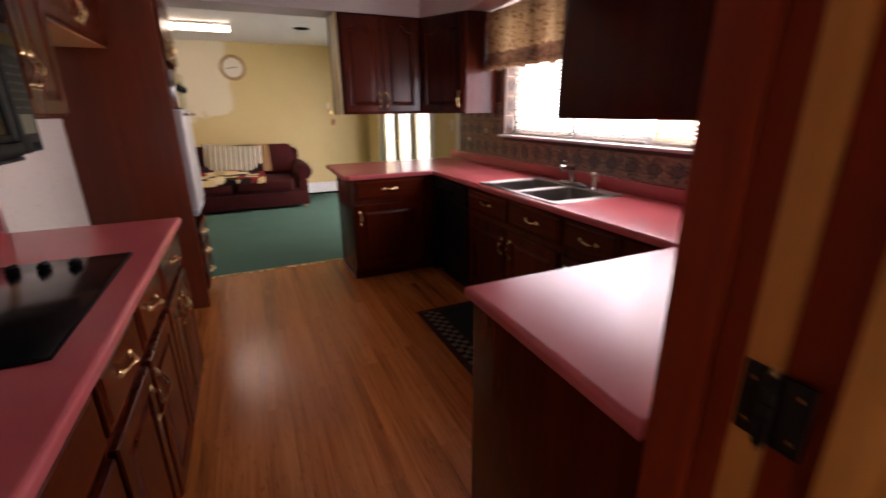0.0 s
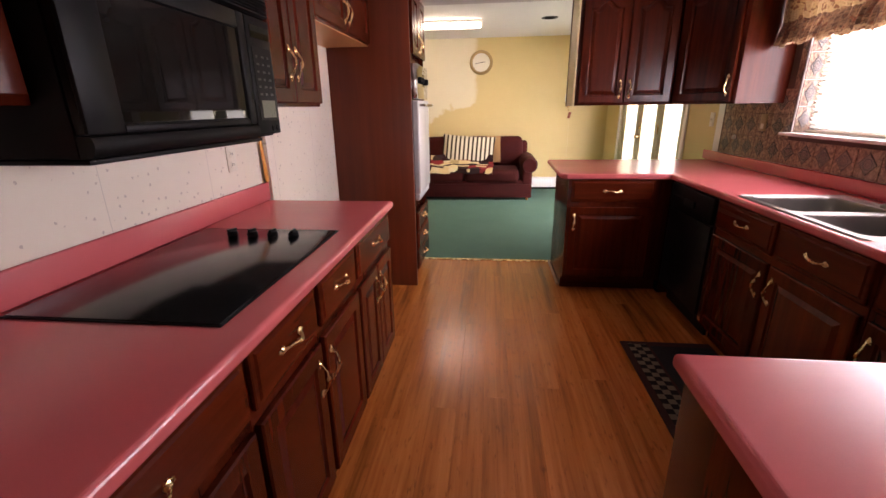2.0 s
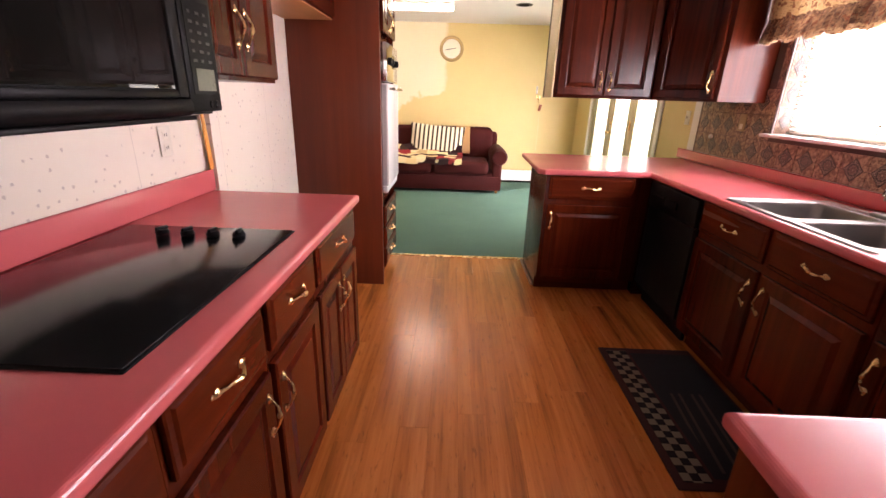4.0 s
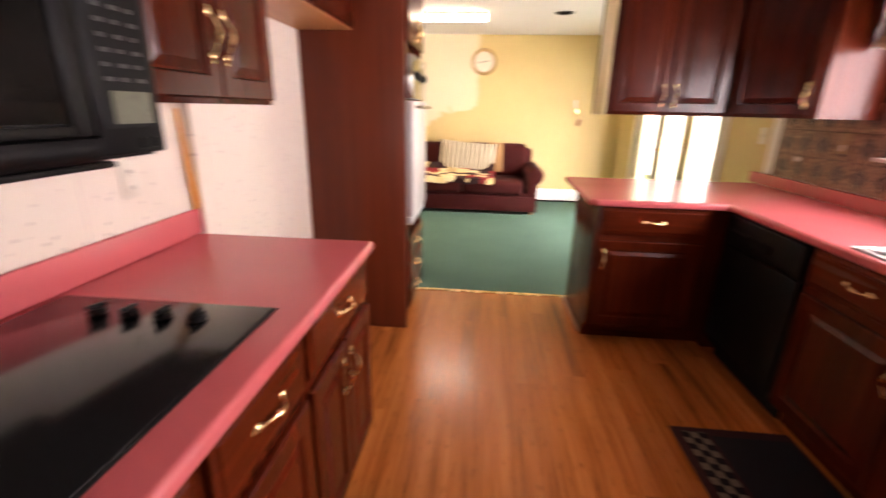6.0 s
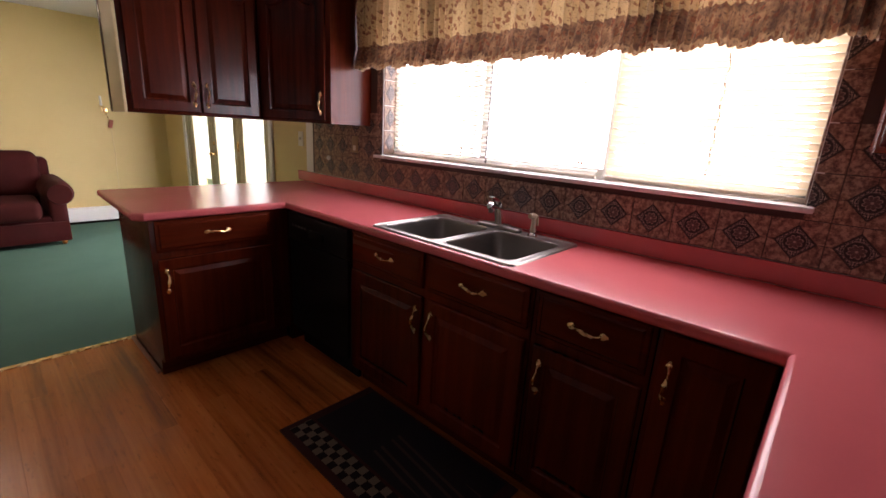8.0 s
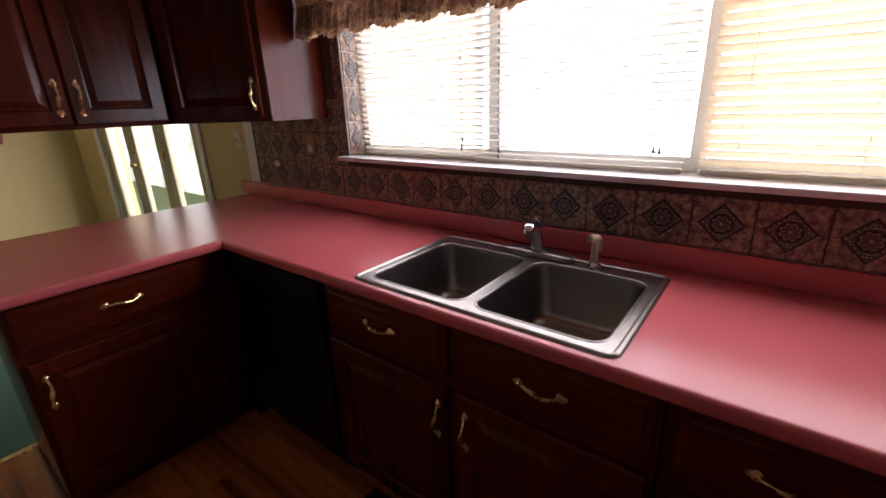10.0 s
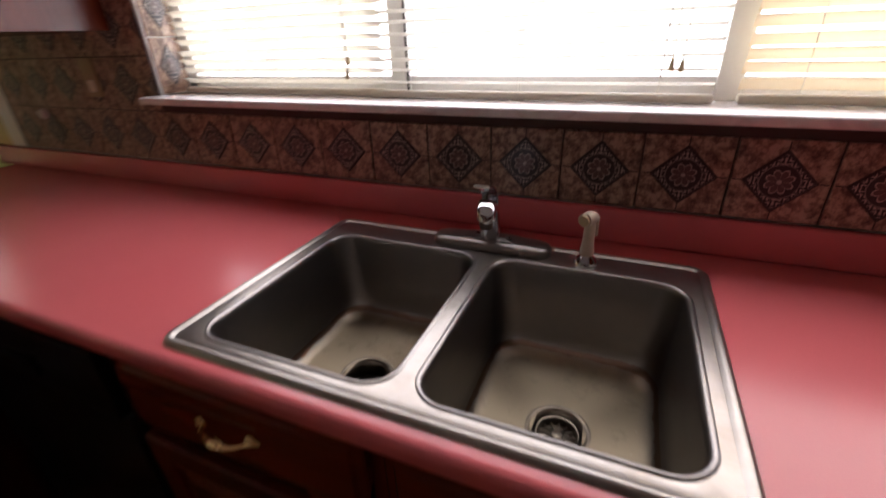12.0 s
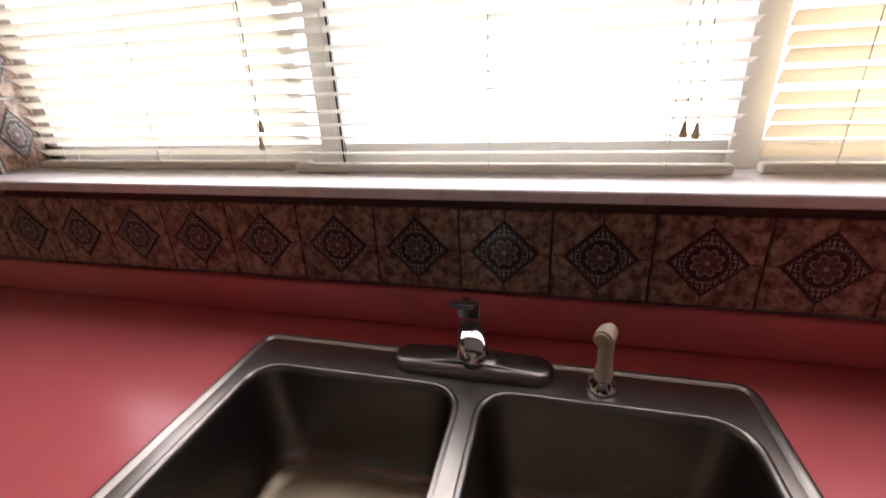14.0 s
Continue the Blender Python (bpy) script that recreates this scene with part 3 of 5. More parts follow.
# ---- cabinet parts ----
def panel_mesh(w, h, arch=0.0, stile=0.055):
    """Raised-panel door, hinge side at x=0, front towards +y. arch: rise of the panel's curved head."""
    n = 15

    def outline(s, d, bow):
        row = [(s, d, s), (w - s, d, s)]
        for i in range(n):
            f = 1 - i / (n - 1)
            lift = 0.0
            if bow:
                t = abs(2 * f - 1)
                lift = arch * (0.5 + 0.5 * math.cos(math.pi * min(1, t / 0.72))) - arch
            row.append((s + f * (w - 2 * s), d, h - s + lift))
        return row
    rows = [outline(0, 0, 0), outline(0, 0.014, 0), outline(0.005, 0.019, 0), outline(stile, 0.019, arch), outline(stile + 0.005, 0.010, arch),
            outline(stile + 0.011, 0.009, arch), outline(stile + 0.034, 0.018, arch)]
    return loops(rows)


def drawer_mesh(w, h):
    def o(s, d):
        return [(s, d, s), (w - s, d, s), (w - s, d, h - s), (s, d, h - s)]
    return loops([o(0, 0), o(0, 0.010), o(0.004, 0.013), o(0.016, 0.014), o(0.022, 0.019)])


def pull_mesh():
    """Bowed brass pull, 100 mm, along local x, standing out along +y, with petal feet and a ringed grip."""
    path, rad = [], []
    for i in range(21):
        f = i / 20
        x = (f - 0.5) * 0.100
        path.append((x, 0.004 + 0.021 * math.sin(math.pi * f) ** 0.75, 0.004 * math.sin(2 * math.pi * f)))
        rad.append(0.0036 + 0.0042 * math.exp(-((f - 0.5) / 0.12) ** 2) + (0.0035 if i in (0, 20) else 0) + (0.0012 if i in (6, 14) else 0))
    b = tube(path, rad, 8)
    for sx in (-1, 1):
        b = join(b, shift(lathe([(0.0001, 0.008), (0.007, 0.0065), (0.0115, 0.003), (0.0115, 0.0)], 10), pose(sx * 0.052, 0, 0, -90)))
        b = join(b, shift(lathe([(0.0001, 0.003), (0.005, 0.002), (0.006, 0.0)], 8), pose(sx * 0.064, 0, 0, -90)))
    return b


PULL = mesh_of("handle", pull_mesh(), M["brass"], True)


def handle(parent, at, u, n, upright):
    """A pull on a front: centre, the front's width direction and its outward direction."""
    ob = new("handle", PULL)
    m = frame_of(at, u, n)
    if upright:
        m = m @ pose(0, 0, 0, 0, 90, 0)
    ob.matrix_world = m
    ob.parent = parent
    return tagged(ob, "bowed antique brass pull")


def front(parent, kind, origin, u, n, w, h, grip=None, arch=0.0, mat=None):
    """A door or drawer front at origin (lower start corner). grip: (along, up, upright) of its pull."""
    m = frame_of(origin, u, n)
    if kind == "door":
        bm = panel_mesh(w, h, arch)
    else:
        bm = drawer_mesh(w, h)
    along_x = abs(u[0]) > 0.5
    mat = mat or (M["cherry"] if kind == "door" else (M["cherry_x"] if along_x else M["cherry_y"]))
    ob = part("door" if kind == "door" else "drawer_front", shift(bm, m), mat, parent, "", False)
    ob.matrix_parent_inverse = parent.matrix_basis.inverted()
    if grip:
        g = Vector(origin) + Vector(u) * grip[0] + Vector((0, 0, grip[1])) + Vector(n) * (0.0185 if kind != "door" else 0.0185)
        handle(ob, g, u, n, grip[2])
    return ob


def wpart(name, bm, mat, parent, label="", smooth=True):
    """A part whose mesh is already in world coordinates."""
    ob = part(name, bm, mat, parent, label, smooth)
    if parent.parent is None:
        ob.matrix_parent_inverse = parent.matrix_basis.inverted()
    return ob


def holder(name, loc, label, category, group=""):
    return thing(name, *loc, label, category, group)

# ---- large structure ----
WX, LX, BACK, STEP = 2.395, -0.68, 7.95, 4.13      # window wall, left wall, far wall, edge of the carpet
CEIL, SOFF = 2.44, 2.165
LB = -0.712                                        # papered wall behind the cooktop, set back from the recess wall

setting("ground", bx(-60, 60, -60, 80, -0.60, -0.15), M["grass"], "green lawn round the house")
setting("backdrop", bx(4.7, 4.75, -8, 18, -0.16, 7.0), M["glare"], "bright garden and sky outside")
setting("subfloor", join(bx(-0.83, 2.395, -2.5, 4.05, -0.15, -0.014), bx(-2.75, 2.395, 4.051, 8.1, -0.15, -0.014)), M["trim_wood"], "boarded subfloor")
floor = setting("floor", bx(LB, WX, -2.4, STEP - 0.012, -0.014, -0.006), M["shadow_gap"], "kitchen floor of reddish wood-look laminate planks")
setting("carpet_floor", bx(-2.6, WX, STEP + 0.012, BACK, -0.014, 0.004, 0.003), M["carpet"], "worn green wall-to-wall carpet")
setting("threshold_trim", bx(LX, WX, STEP - 0.016, STEP + 0.016, -0.014, 0.008, 0.003), M["brass"], "thin brass threshold strip")

# window wall with its two openings
W0, W1, WZ0, WZ1 = 1.12, 3.33, 1.172, 2.08
D0, D1, DZ = 4.93, 7.13, 2.06
setting("wall_window", join(bx(WX, 2.58, -2.5, W0, -0.15, CEIL), bx(WX, 2.58, W0, W1, -0.15, WZ0), bx(WX, 2.58, W0, W1, WZ1, CEIL),
                            bx(WX, 2.58, W1, 4.30, -0.15, CEIL)), M["white_paint"], "outer kitchen wall round the window")
setting("wall_patio", join(bx(WX, 2.58, 4.30, D0, -0.15, CEIL), bx(WX, 2.58, D0, D1, DZ, CEIL), bx(WX, 2.58, D0, D1, -0.15, 0.0), bx(WX, 2.58, D1, BACK + 0.15, -0.15, CEIL)),
        M["yellow_wall"], "yellow painted wall round the patio doors")
setting("wall_far", bx(-2.75, WX, BACK, BACK + 0.15, -0.15, CEIL), M["yellow_wall"], "yellow living room wall with a pale patch high on the left")
setting("wall_living_side", bx(-2.75, -2.6, 4.2, BACK, -0.15, CEIL), M["yellow_wall"], "yellow living room side wall")
setting("wall_left", join(bx(LX - 0.15, LB, -2.5, 2.456, -0.15, CEIL), bx(LX - 0.15, LX, 2.456, 4.2, -0.15, CEIL)), M["wallpaper"], "kitchen wall with faded sprigged wallpaper")
setting("wall_return", bx(-2.75, LX - 0.15, 4.05, 4.2, -0.15, CEIL), M["yellow_wall"], "yellow wall beside the kitchen")
# Unseen rear wall; its opening is added for the rear light.
setting("wall_behind", join(bx(LB, -0.1, -2.58, -2.43, -0.15, CEIL), bx(1.3, WX, -2.58, -2.43, -0.15, CEIL), bx(-0.1, 1.3, -2.58, -2.43, -0.15, 0.9), bx(-0.1, 1.3, -2.58, -2.43, 2.0, CEIL)), M["wallpaper"], "plain papered wall of the room behind")
# partition with the doorway that the walk starts in
J0, J1 = 0.245, 0.385
setting("wall_partition", join(bx(0.86, WX, J0, J1, -0.014, CEIL), bx(LB, 0.0, J0, J1, -0.014, CEIL), bx(0.0, 0.86, J0, J1, 2.07, CEIL)), M["wallpaper"], "partition wall with a doorway")
setting("ceiling", bx(-2.75, 2.58, -2.58, BACK + 0.15, CEIL, CEIL + 0.15), M["ceiling"], "white painted ceiling")


def soffit():
    a = bx(-0.09, WX, 3.868, 4.17, SOFF, CEIL)
    b = bx(2.075, WX, J1, 3.868, SOFF, CEIL)
    c = join(loops([[(1.845, 3.868, z), (2.075, 3.465, z), (2.075, 3.868, z)] for z in (SOFF, CEIL)]), loops([[(1.845, 0.726, z), (2.075, 0.726, z), (2.075, 1.0, z)] for z in (SOFF, CEIL)]))
    d = join(bx(LB, -0.33, J1, 2.456, SOFF, CEIL), bx(LX, -0.33, 2.456, 3.47, SOFF, CEIL))
    e = bx(LX, -0.09, 3.47, 4.17, SOFF, CEIL)
    f = bx(0.872, 2.075, J1, 0.725, SOFF, CEIL)
    return join(a, b, c, d, e, f)


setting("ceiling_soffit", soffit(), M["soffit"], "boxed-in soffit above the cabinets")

# door jamb and louvred door leaf by the start
jamb = holder("doorway_casing", (0.85, 0.3, 0), "red-stained wooden door casing with a dark iron hinge", "door casing")
wpart("lining", bx(0.838, 0.858, 0.10, 0.40, 0, 2.07, 0.003), M["jamb"], jamb)
wpart("stop", bx(0.830, 0.838, 0.320, 0.345, 0, 2.07, 0.003), M["jamb"], jamb)
wpart("casing_board", bx(0.840, 0.93, 0.386, 0.402, 0, 2.14, 0.003), M["jamb"], jamb)
wpart("head", bx(0.0, 0.838, 0.262, 0.40, 2.05, 2.07, 0.003), M["jamb"], jamb)
wpart("lining", bx(0.0, 0.018, 0.262, 0.40, 0, 2.05, 0.003), M["jamb"], jamb)

leaf = holder("louvred_door", (0.86, 0.22, 0.02), "open varnished oak louvred door on a black hinge", "door")
wpart("hinge_stile", bx(0.822, 0.8375, 0.240, 0.278, 0.02, 2.03, 0.004), M["oak"], leaf)
wpart("stile", bx(0.80, 0.828, -0.14, -0.095, 0.02, 2.03, 0.004), M["oak"], leaf)
wpart("stile", bx(0.80, 0.828, 0.135, 0.178, 0.02, 2.03, 0.004), M["oak"], leaf)
for z in (0.02, 1.02, 1.93):
    wpart("rail", bx(0.802, 0.826, -0.095, 0.15, z, z + 0.10, 0.003), M["oak"], leaf)
for z0, z1 in ((0.13, 1.0), (1.13, 1.92)):
    k = z0
    while k < z1:
        wpart("slat", shift(bx(-0.016, 0.016, -0.097, 0.152, -0.003, 0.003), pose(0.814, 0, k + 0.012, 0, 35, 0)), M["oak"], leaf)
        k += 0.03
hinge = wpart("hinge", bx(0.8165, 0.8215, 0.200, 0.272, 1.030, 1.122, 0.0015), M["black_metal"], leaf, "black iron hinge leaf")
for k in range(5):
    wpart("knuckle", tube([(0.8105, 0.238, 1.0305 + k * 0.0184), (0.8105, 0.238, 1.0470 + k * 0.0184)], 0.0068, 12), M["black_metal"], hinge)
for y in (0.212, 0.260):
    for z in (1.048, 1.104):
        wpart("screw", shift(lathe([(0.0001, 0.0016), (0.0032, 0.001), (0.0036, 0.0)], 10), pose(0.8164, y, z, 0, -90, 0)), M["brass"], hinge)
wpart("pin", tube([(0.8105, 0.238, 1.022), (0.8105, 0.238, 1.131)], [0.0042, 0.0042], 8), M["brass"], hinge)

# ---- kitchen window ----
win = tagged(new("window_1"), "wide three-part window above the sink", "", "", "structure")
win.location = (2.52, 2.2, WZ0)
FX0, FX1 = 2.50, 2.545
for a, b, c, d in ((W0, W1, WZ0 + 0.02, WZ0 + 0.07), (W0, W1, WZ1 - 0.05, WZ1)):
    wpart("window_frame", bx(FX0, FX1, a, b, c, d, 0.003), M["white_paint"], win)
for y, wd, deep in ((W0 + 0.02, 0.04, 0), (1.845, 0.045, 0.01), (2.565, 0.05, 0.012), (W1 - 0.02, 0.04, 0)):
    wpart("mullion", bx(FX0 - deep, FX1, y - wd / 2, y + wd / 2, WZ0 + 0.02, WZ1 - 0.002, 0.003), M["white_paint"], win)
wpart("sash_edge", bx(FX0 - 0.02, FX0 - 0.013, 2.537, 2.5415, WZ0 + 0.03, WZ1 - 0.004), M["black_metal"], win)
for a, b in ((1.16, 1.82), (1.875, 2.54), (2.59, 3.29)):
    g = wpart("pane", bx(2.522, 2.526, a, b, WZ0 + 0.07, WZ1 - 0.05), M["glass"], win)
    g.visible_shadow = False
wpart("window_sill", bx(2.335, 2.50, 1.095, 3.36, 1.1765, 1.197, 0.005, 3), M["marble"], win, "white marble window sill")


def slat_mesh(w, tilt, curve=0.0025, depth=0.025, cloth="slat"):
    bm = bmesh.new()
    n = 5
    rows = []
    for i in range(n):
        f = i / (n - 1) - 0.5
        x, z = f * depth, curve * (1 - 4 * f * f)
        ca, sa = math.cos(tilt), math.sin(tilt)
        rows.append([bm.verts.new((x * ca - z * sa, y, x * sa + z * ca)) for y in (0.0, w)])
    for a, b in zip(rows, rows[1:]):
        bm.faces.new((a[0], a[1], b[1], b[0]))
    return mesh_of("slat", bm, M[cloth], True)


def blind(y0, y1, x, zb, tilt, pitch, label, tassels, knotted=False, cloth="slat"):
    """Horizontal blind: head rail, slats, bottom rail, ladder strings, pull cords."""
    b = holder("window_blind", (x, (y0 + y1) / 2, zb), label, "window blind", "blinds of the kitchen window")
    wpart("head_rail", bx(x - 0.014, x + 0.016, y0, y1, WZ1 - 0.045, WZ1 - 0.012, 0.003), M["white_paint"], b)
    wpart("bottom_rail", bx(x - 0.011, x + 0.011, y0, y1, zb, zb + 0.016, 0.005, 3), M["white_plastic"], b)
    me = slat_mesh(y1 - y0, tilt, cloth="slat_cream" if knotted else cloth)
    z, i = zb + 0.034, 0
    while z < WZ1 - 0.06:
        o = new("slat", me)
        o.parent = b
        o.location = (0, y0 - (y0 + y1) / 2 + 0.0015 * math.sin(i * 2.1), z - zb)
        o.rotation_euler = (0.004 * math.sin(i * 1.7), 0.03 * math.sin(i * 0.9), 0)
        z, i = z + pitch, i + 1
    for f in (0.13, 0.5, 0.87):
        y = y0 + f * (y1 - y0)
        for dx in (-0.0135, 0.0135):
            wpart("ladder_string", tube([(x + dx, y, zb + 0.01), (x + dx, y, WZ1 - 0.03)], 0.0008, 5), M["blind_cord"], b)
    if knotted:
        y = y0 + 0.44 * (y1 - y0)
        rad = [0.001 + (0.0022 if i % 3 else 0.0) for i in range(60)]
        wpart("wand", tube([(x - 0.02, y + 0.004 * math.sin(i), zb + 0.05 + i * 0.0135) for i in range(60)], rad, 6), M["blind_cord"], b, "knotted white pull cord")
    for y, z in tassels:
        c = wpart("cord", tube([(x - 0.021, y, z + 0.02), (x - 0.018, y + 0.004, WZ1 - 0.03)], 0.0009, 5), M["blind_cord"], b)
        wpart("tassel", shift(lathe([(0.0052, 0.0), (0.0056, 0.005), (0.0022, 0.022), (0.0012, 0.024)], 10), pose(x - 0.021, y, z)), M["tassel"], c, "small wooden cord tassel")
    return b


blind(2.60, 3.295, 2.462, 1.199, radians(-38), 0.0255, "cream slatted blind, half open, resting on the sill", [(2.683, 1.272), (2.690, 1.240)])
blind(1.875, 2.62, 2.440, 1.199, radians(-18), 0.0255, "white slatted blind with open slats, hanging low to the sill", [(1.957, 1.258), (1.940, 1.256)], cloth="slat_open")
blind(1.126, 1.835, 2.452, 1.199, radians(-58), 0.0255, "cream slatted blind, nearly closed, with a knotted cord", [], True)


def valance():
    """Gathered cloth with a ruffled hem, hung from a rod across the window."""
    bm = bmesh.new()
    uv = bm.loops.layers.uv.new("UVMap")
    ny, nz, y0, y1 = 1100, 22, 1.06, 3.444
    z1 = 2.15
    grid = []
    rng = random.Random(4)
    ph = [rng.uniform(0, 6.28) for _ in range(6)]
    for j in range(nz + 1):
        g = j / nz
        row = []
        for i in range(ny + 1):
            f = i / ny
            y = y0 + f * (y1 - y0)
            z0 = 1.684 + 0.030 * f
            u = y * 25.0 + 0.9 * math.sin(y * 6.3 + ph[0]) + 0.55 * math.sin(y * 15.1 + ph[1])
            pleat = 1.0 - 2.0 * abs(math.sin(math.pi * u)) ** 0.7
            v = y * 41 + 0.8 * math.sin(y * 9.7 + ph[2])
            ruffle = 1.0 - 2.0 * abs(math.sin(math.pi * v)) ** 0.8
            low = max(0.0, 1 - g / 0.27)
            fold = pleat * (0.75 + 0.25 * math.sin(y * 23 + ph[3])) + 0.22 * math.sin(y * 141 + ph[4] + 2 * g)
            seam = math.exp(-((g - 0.27) / 0.035) ** 2)
            amp = (0.033 + 0.008 * math.sin(y * 11 + ph[5])) * (1 - 0.45 * seam) * (0.55 if g > 0.9 else 1)
            flare = 0.022 * low
            hem = (0.009 * math.sin(y * 38 + ph[5]) + 0.007 * ruffle) * (1 - g) ** 2
            x = 2.283 - flare + amp * fold * (1 - 0.5 * low) + 0.014 * ruffle * low
            row.append((bm.verts.new((x, y, z0 + g * (z1 - z0) + hem)), (f * (y1 - y0) * 1.7, g * (z1 - z0))))
        grid.append(row)
    for j in range(nz):
        for i in range(ny):
            q = [grid[j][i], grid[j][i + 1], grid[j + 1][i + 1], grid[j + 1][i]]
            fc = bm.faces.new([a[0] for a in q])
            for lp, a in zip(fc.loops, q):
                lp[uv].uv = a[1]
    return bm


val = holder("window_valance", (2.29, 2.25, 1.72), "gathered brown floral cloth valance with a ruffled hem", "valance")
wpart("cloth", valance(), M["valance"], val)
wpart("rod", tube([(2.30, 1.05, 2.085), (2.30, 3.447, 2.085)], 0.009, 10), M["white_paint"], val)
wpart("rod_bracket", bx(2.295, 2.39, 1.05, 1.062, 2.07, 2.10), M["white_paint"], val)
wpart("rod_bracket", bx(2.295, 2.39, 3.435, 3.447, 2.07, 2.10), M["white_paint"], val)

# ---- base cabinets ----
TOP = 0.875          # under side of the worktops
D_BOT, D_TOP, DR0, DR1 = 0.125, 0.670, 0.708, 0.868


def base_cabinet(axis, face, a0, a1, depth, cols, label, sign, group="base cabinets", hollow=False):
    """Base unit whose front plane is at `face`. axis 'y': the front runs along y and looks along x by sign; axis 'x': runs along x, looks along -y.
    cols: (start, end, pull side, kind) for each drawer and door column."""
    if axis == "y":
        o = holder("base_cabinet", (face, (a0 + a1) / 2, 0), label, "cabinet", group)
        bx0, bx1 = sorted((face - sign * 0.002, face - sign * depth))
        if hollow:
            f0, f1 = sorted((face - sign * 0.002, face - sign * 0.022))
            wpart("body", join(bx(bx0, bx1, a0 + 0.001, a1 - 0.001, 0.10, 0.66), bx(f0, f1, a0 + 0.001, a1 - 0.001, 0.6605, TOP)), M["cherry"], o)
        else:
            wpart("body", bx(bx0, bx1, a0 + 0.001, a1 - 0.001, 0.10, TOP, 0.002), M["cherry"], o)
        k0, k1 = sorted((face - sign * 0.07, face - sign * depth))
        wpart("toe_kick", bx(k0, k1, a0 + 0.001, a1 - 0.001, 0.0, 0.10), M["cherry_y"], o)
        u, n = ((0, 1, 0), (1, 0, 0)) if sign > 0 else ((0, -1, 0), (-1, 0, 0))
    else:
        o = holder("base_cabinet", ((a0 + a1) / 2, face, 0), label, "cabinet", group)
        wpart("body", bx(a0 + 0.001, a1 - 0.001, face + 0.002, face + depth, 0.10, TOP, 0.002), M["cherry"], o)
        wpart("toe_kick", bx(a0 + 0.001, a1 - 0.001, face + 0.07, face + depth, 0.0, 0.10), M["cherry_x"], o)
        u, n = (1, 0, 0), (0, -1, 0)
    for s, e, side, kind in cols:
        w = abs(e - s)
        if axis == "y":
            start = (face, s if sign > 0 else e, 0)
            low = side == "low"
            near = low if sign > 0 else not low
        else:
            start = (s, face, 0)
            near = side == "low"
        gx = 0.032 if near else w - 0.032
        if kind in ("both", "drawer"):
            front(o, "drawer", (start[0], start[1], DR0), u, n, w, DR1 - DR0, (w / 2, (DR1 - DR0) / 2, False))
        if kind in ("both", "door"):
            front(o, "door", (start[0], start[1], D_BOT), u, n, w, D_TOP - D_BOT, (gx, D_TOP - D_BOT - 0.115, True))
        if kind == "full":
            front(o, "door", (start[0], start[1], D_BOT), u, n, w, DR1 - D_BOT, (gx, DR1 - D_BOT - 0.15, True))
    return o


LF = -0.062
base_cabinet("y", LF, 1.85, 2.445, 0.615, [(1.865, 2.43, "", "drawer"), (1.865, 2.142, "high", "door"), (2.152, 2.43, "low", "door")], "cherry base cabinet with one drawer and two doors", 1)
base_cabinet("y", LF, 1.04, 1.848, 0.615, [(1.052, 1.428, "high", "both"), (1.462, 1.835, "low", "both")], "cherry base cabinet under the cooktop with two drawers", 1)
base_cabinet("y", LF, 0.40, 1.038, 0.615, [(0.412, 1.026, "", "drawer"), (0.412, 0.714, "high", "door"), (0.724, 1.026, "low", "door")], "cherry base cabinet with a wide drawer", 1)

RF = 1.775
base_cabinet("y", RF, 1.74, 2.80, 0.60, [(1.752, 2.245, "high", "both"), (2.275, 2.785, "low", "both")], "dark cherry sink cabinet with two doors", -1, hollow=True)
base_cabinet("y", RF, 1.335, 1.738, 0.60, [(1.348, 1.715, "high", "both")], "dark cherry base cabinet with one drawer", -1)
base_cabinet("y", RF, 1.055, 1.333, 0.60, [(1.06, 1.318, "high", "full")], "dark cherry corner cabinet with a full-height door", -1)
PF = 3.465
base_cabinet("x", PF, 1.055, 1.775, 0.62, [(1.075, 1.66, "low", "both")], "dark cherry peninsula cabinet with one drawer and door", 1)
pen = holder("corner_cabinet_end", (2.08, 3.77, 0), "plain dark cherry corner carcass under the worktop", "cabinet", "base cabinets")
wpart("body", bx(1.777, 2.385, PF + 0.004, 4.085, 0.0, TOP, 0.002), M["cherry"], pen)
wpart("floor_moulding", bx(1.035, 1.0535, 3.56, 4.112, 0.0, 0.02, 0.006), M["trim_wood"], pen)
near = holder("peninsula_cabinet", (1.3, 0.7, 0), "plain dark cherry peninsula cabinet below the worktop", "cabinet", "base cabinets")
wpart("body", bx(0.865, 1.777, 0.404, 1.02, 0.10, TOP, 0.003), M["cherry"], near)
wpart("end_panel", bx(0.858, 0.8645, 0.404, 1.02, 0.0, TOP, 0.001), M["cherry"], near)
wpart("toe_kick", bx(0.866, 2.38, 0.406, 0.96, 0.0, 0.0995), M["cherry_x"], near)
wpart("body_corner", bx(1.779, 2.385, 0.404, 1.053, 0.10, TOP, 0.003), M["cherry"], near)

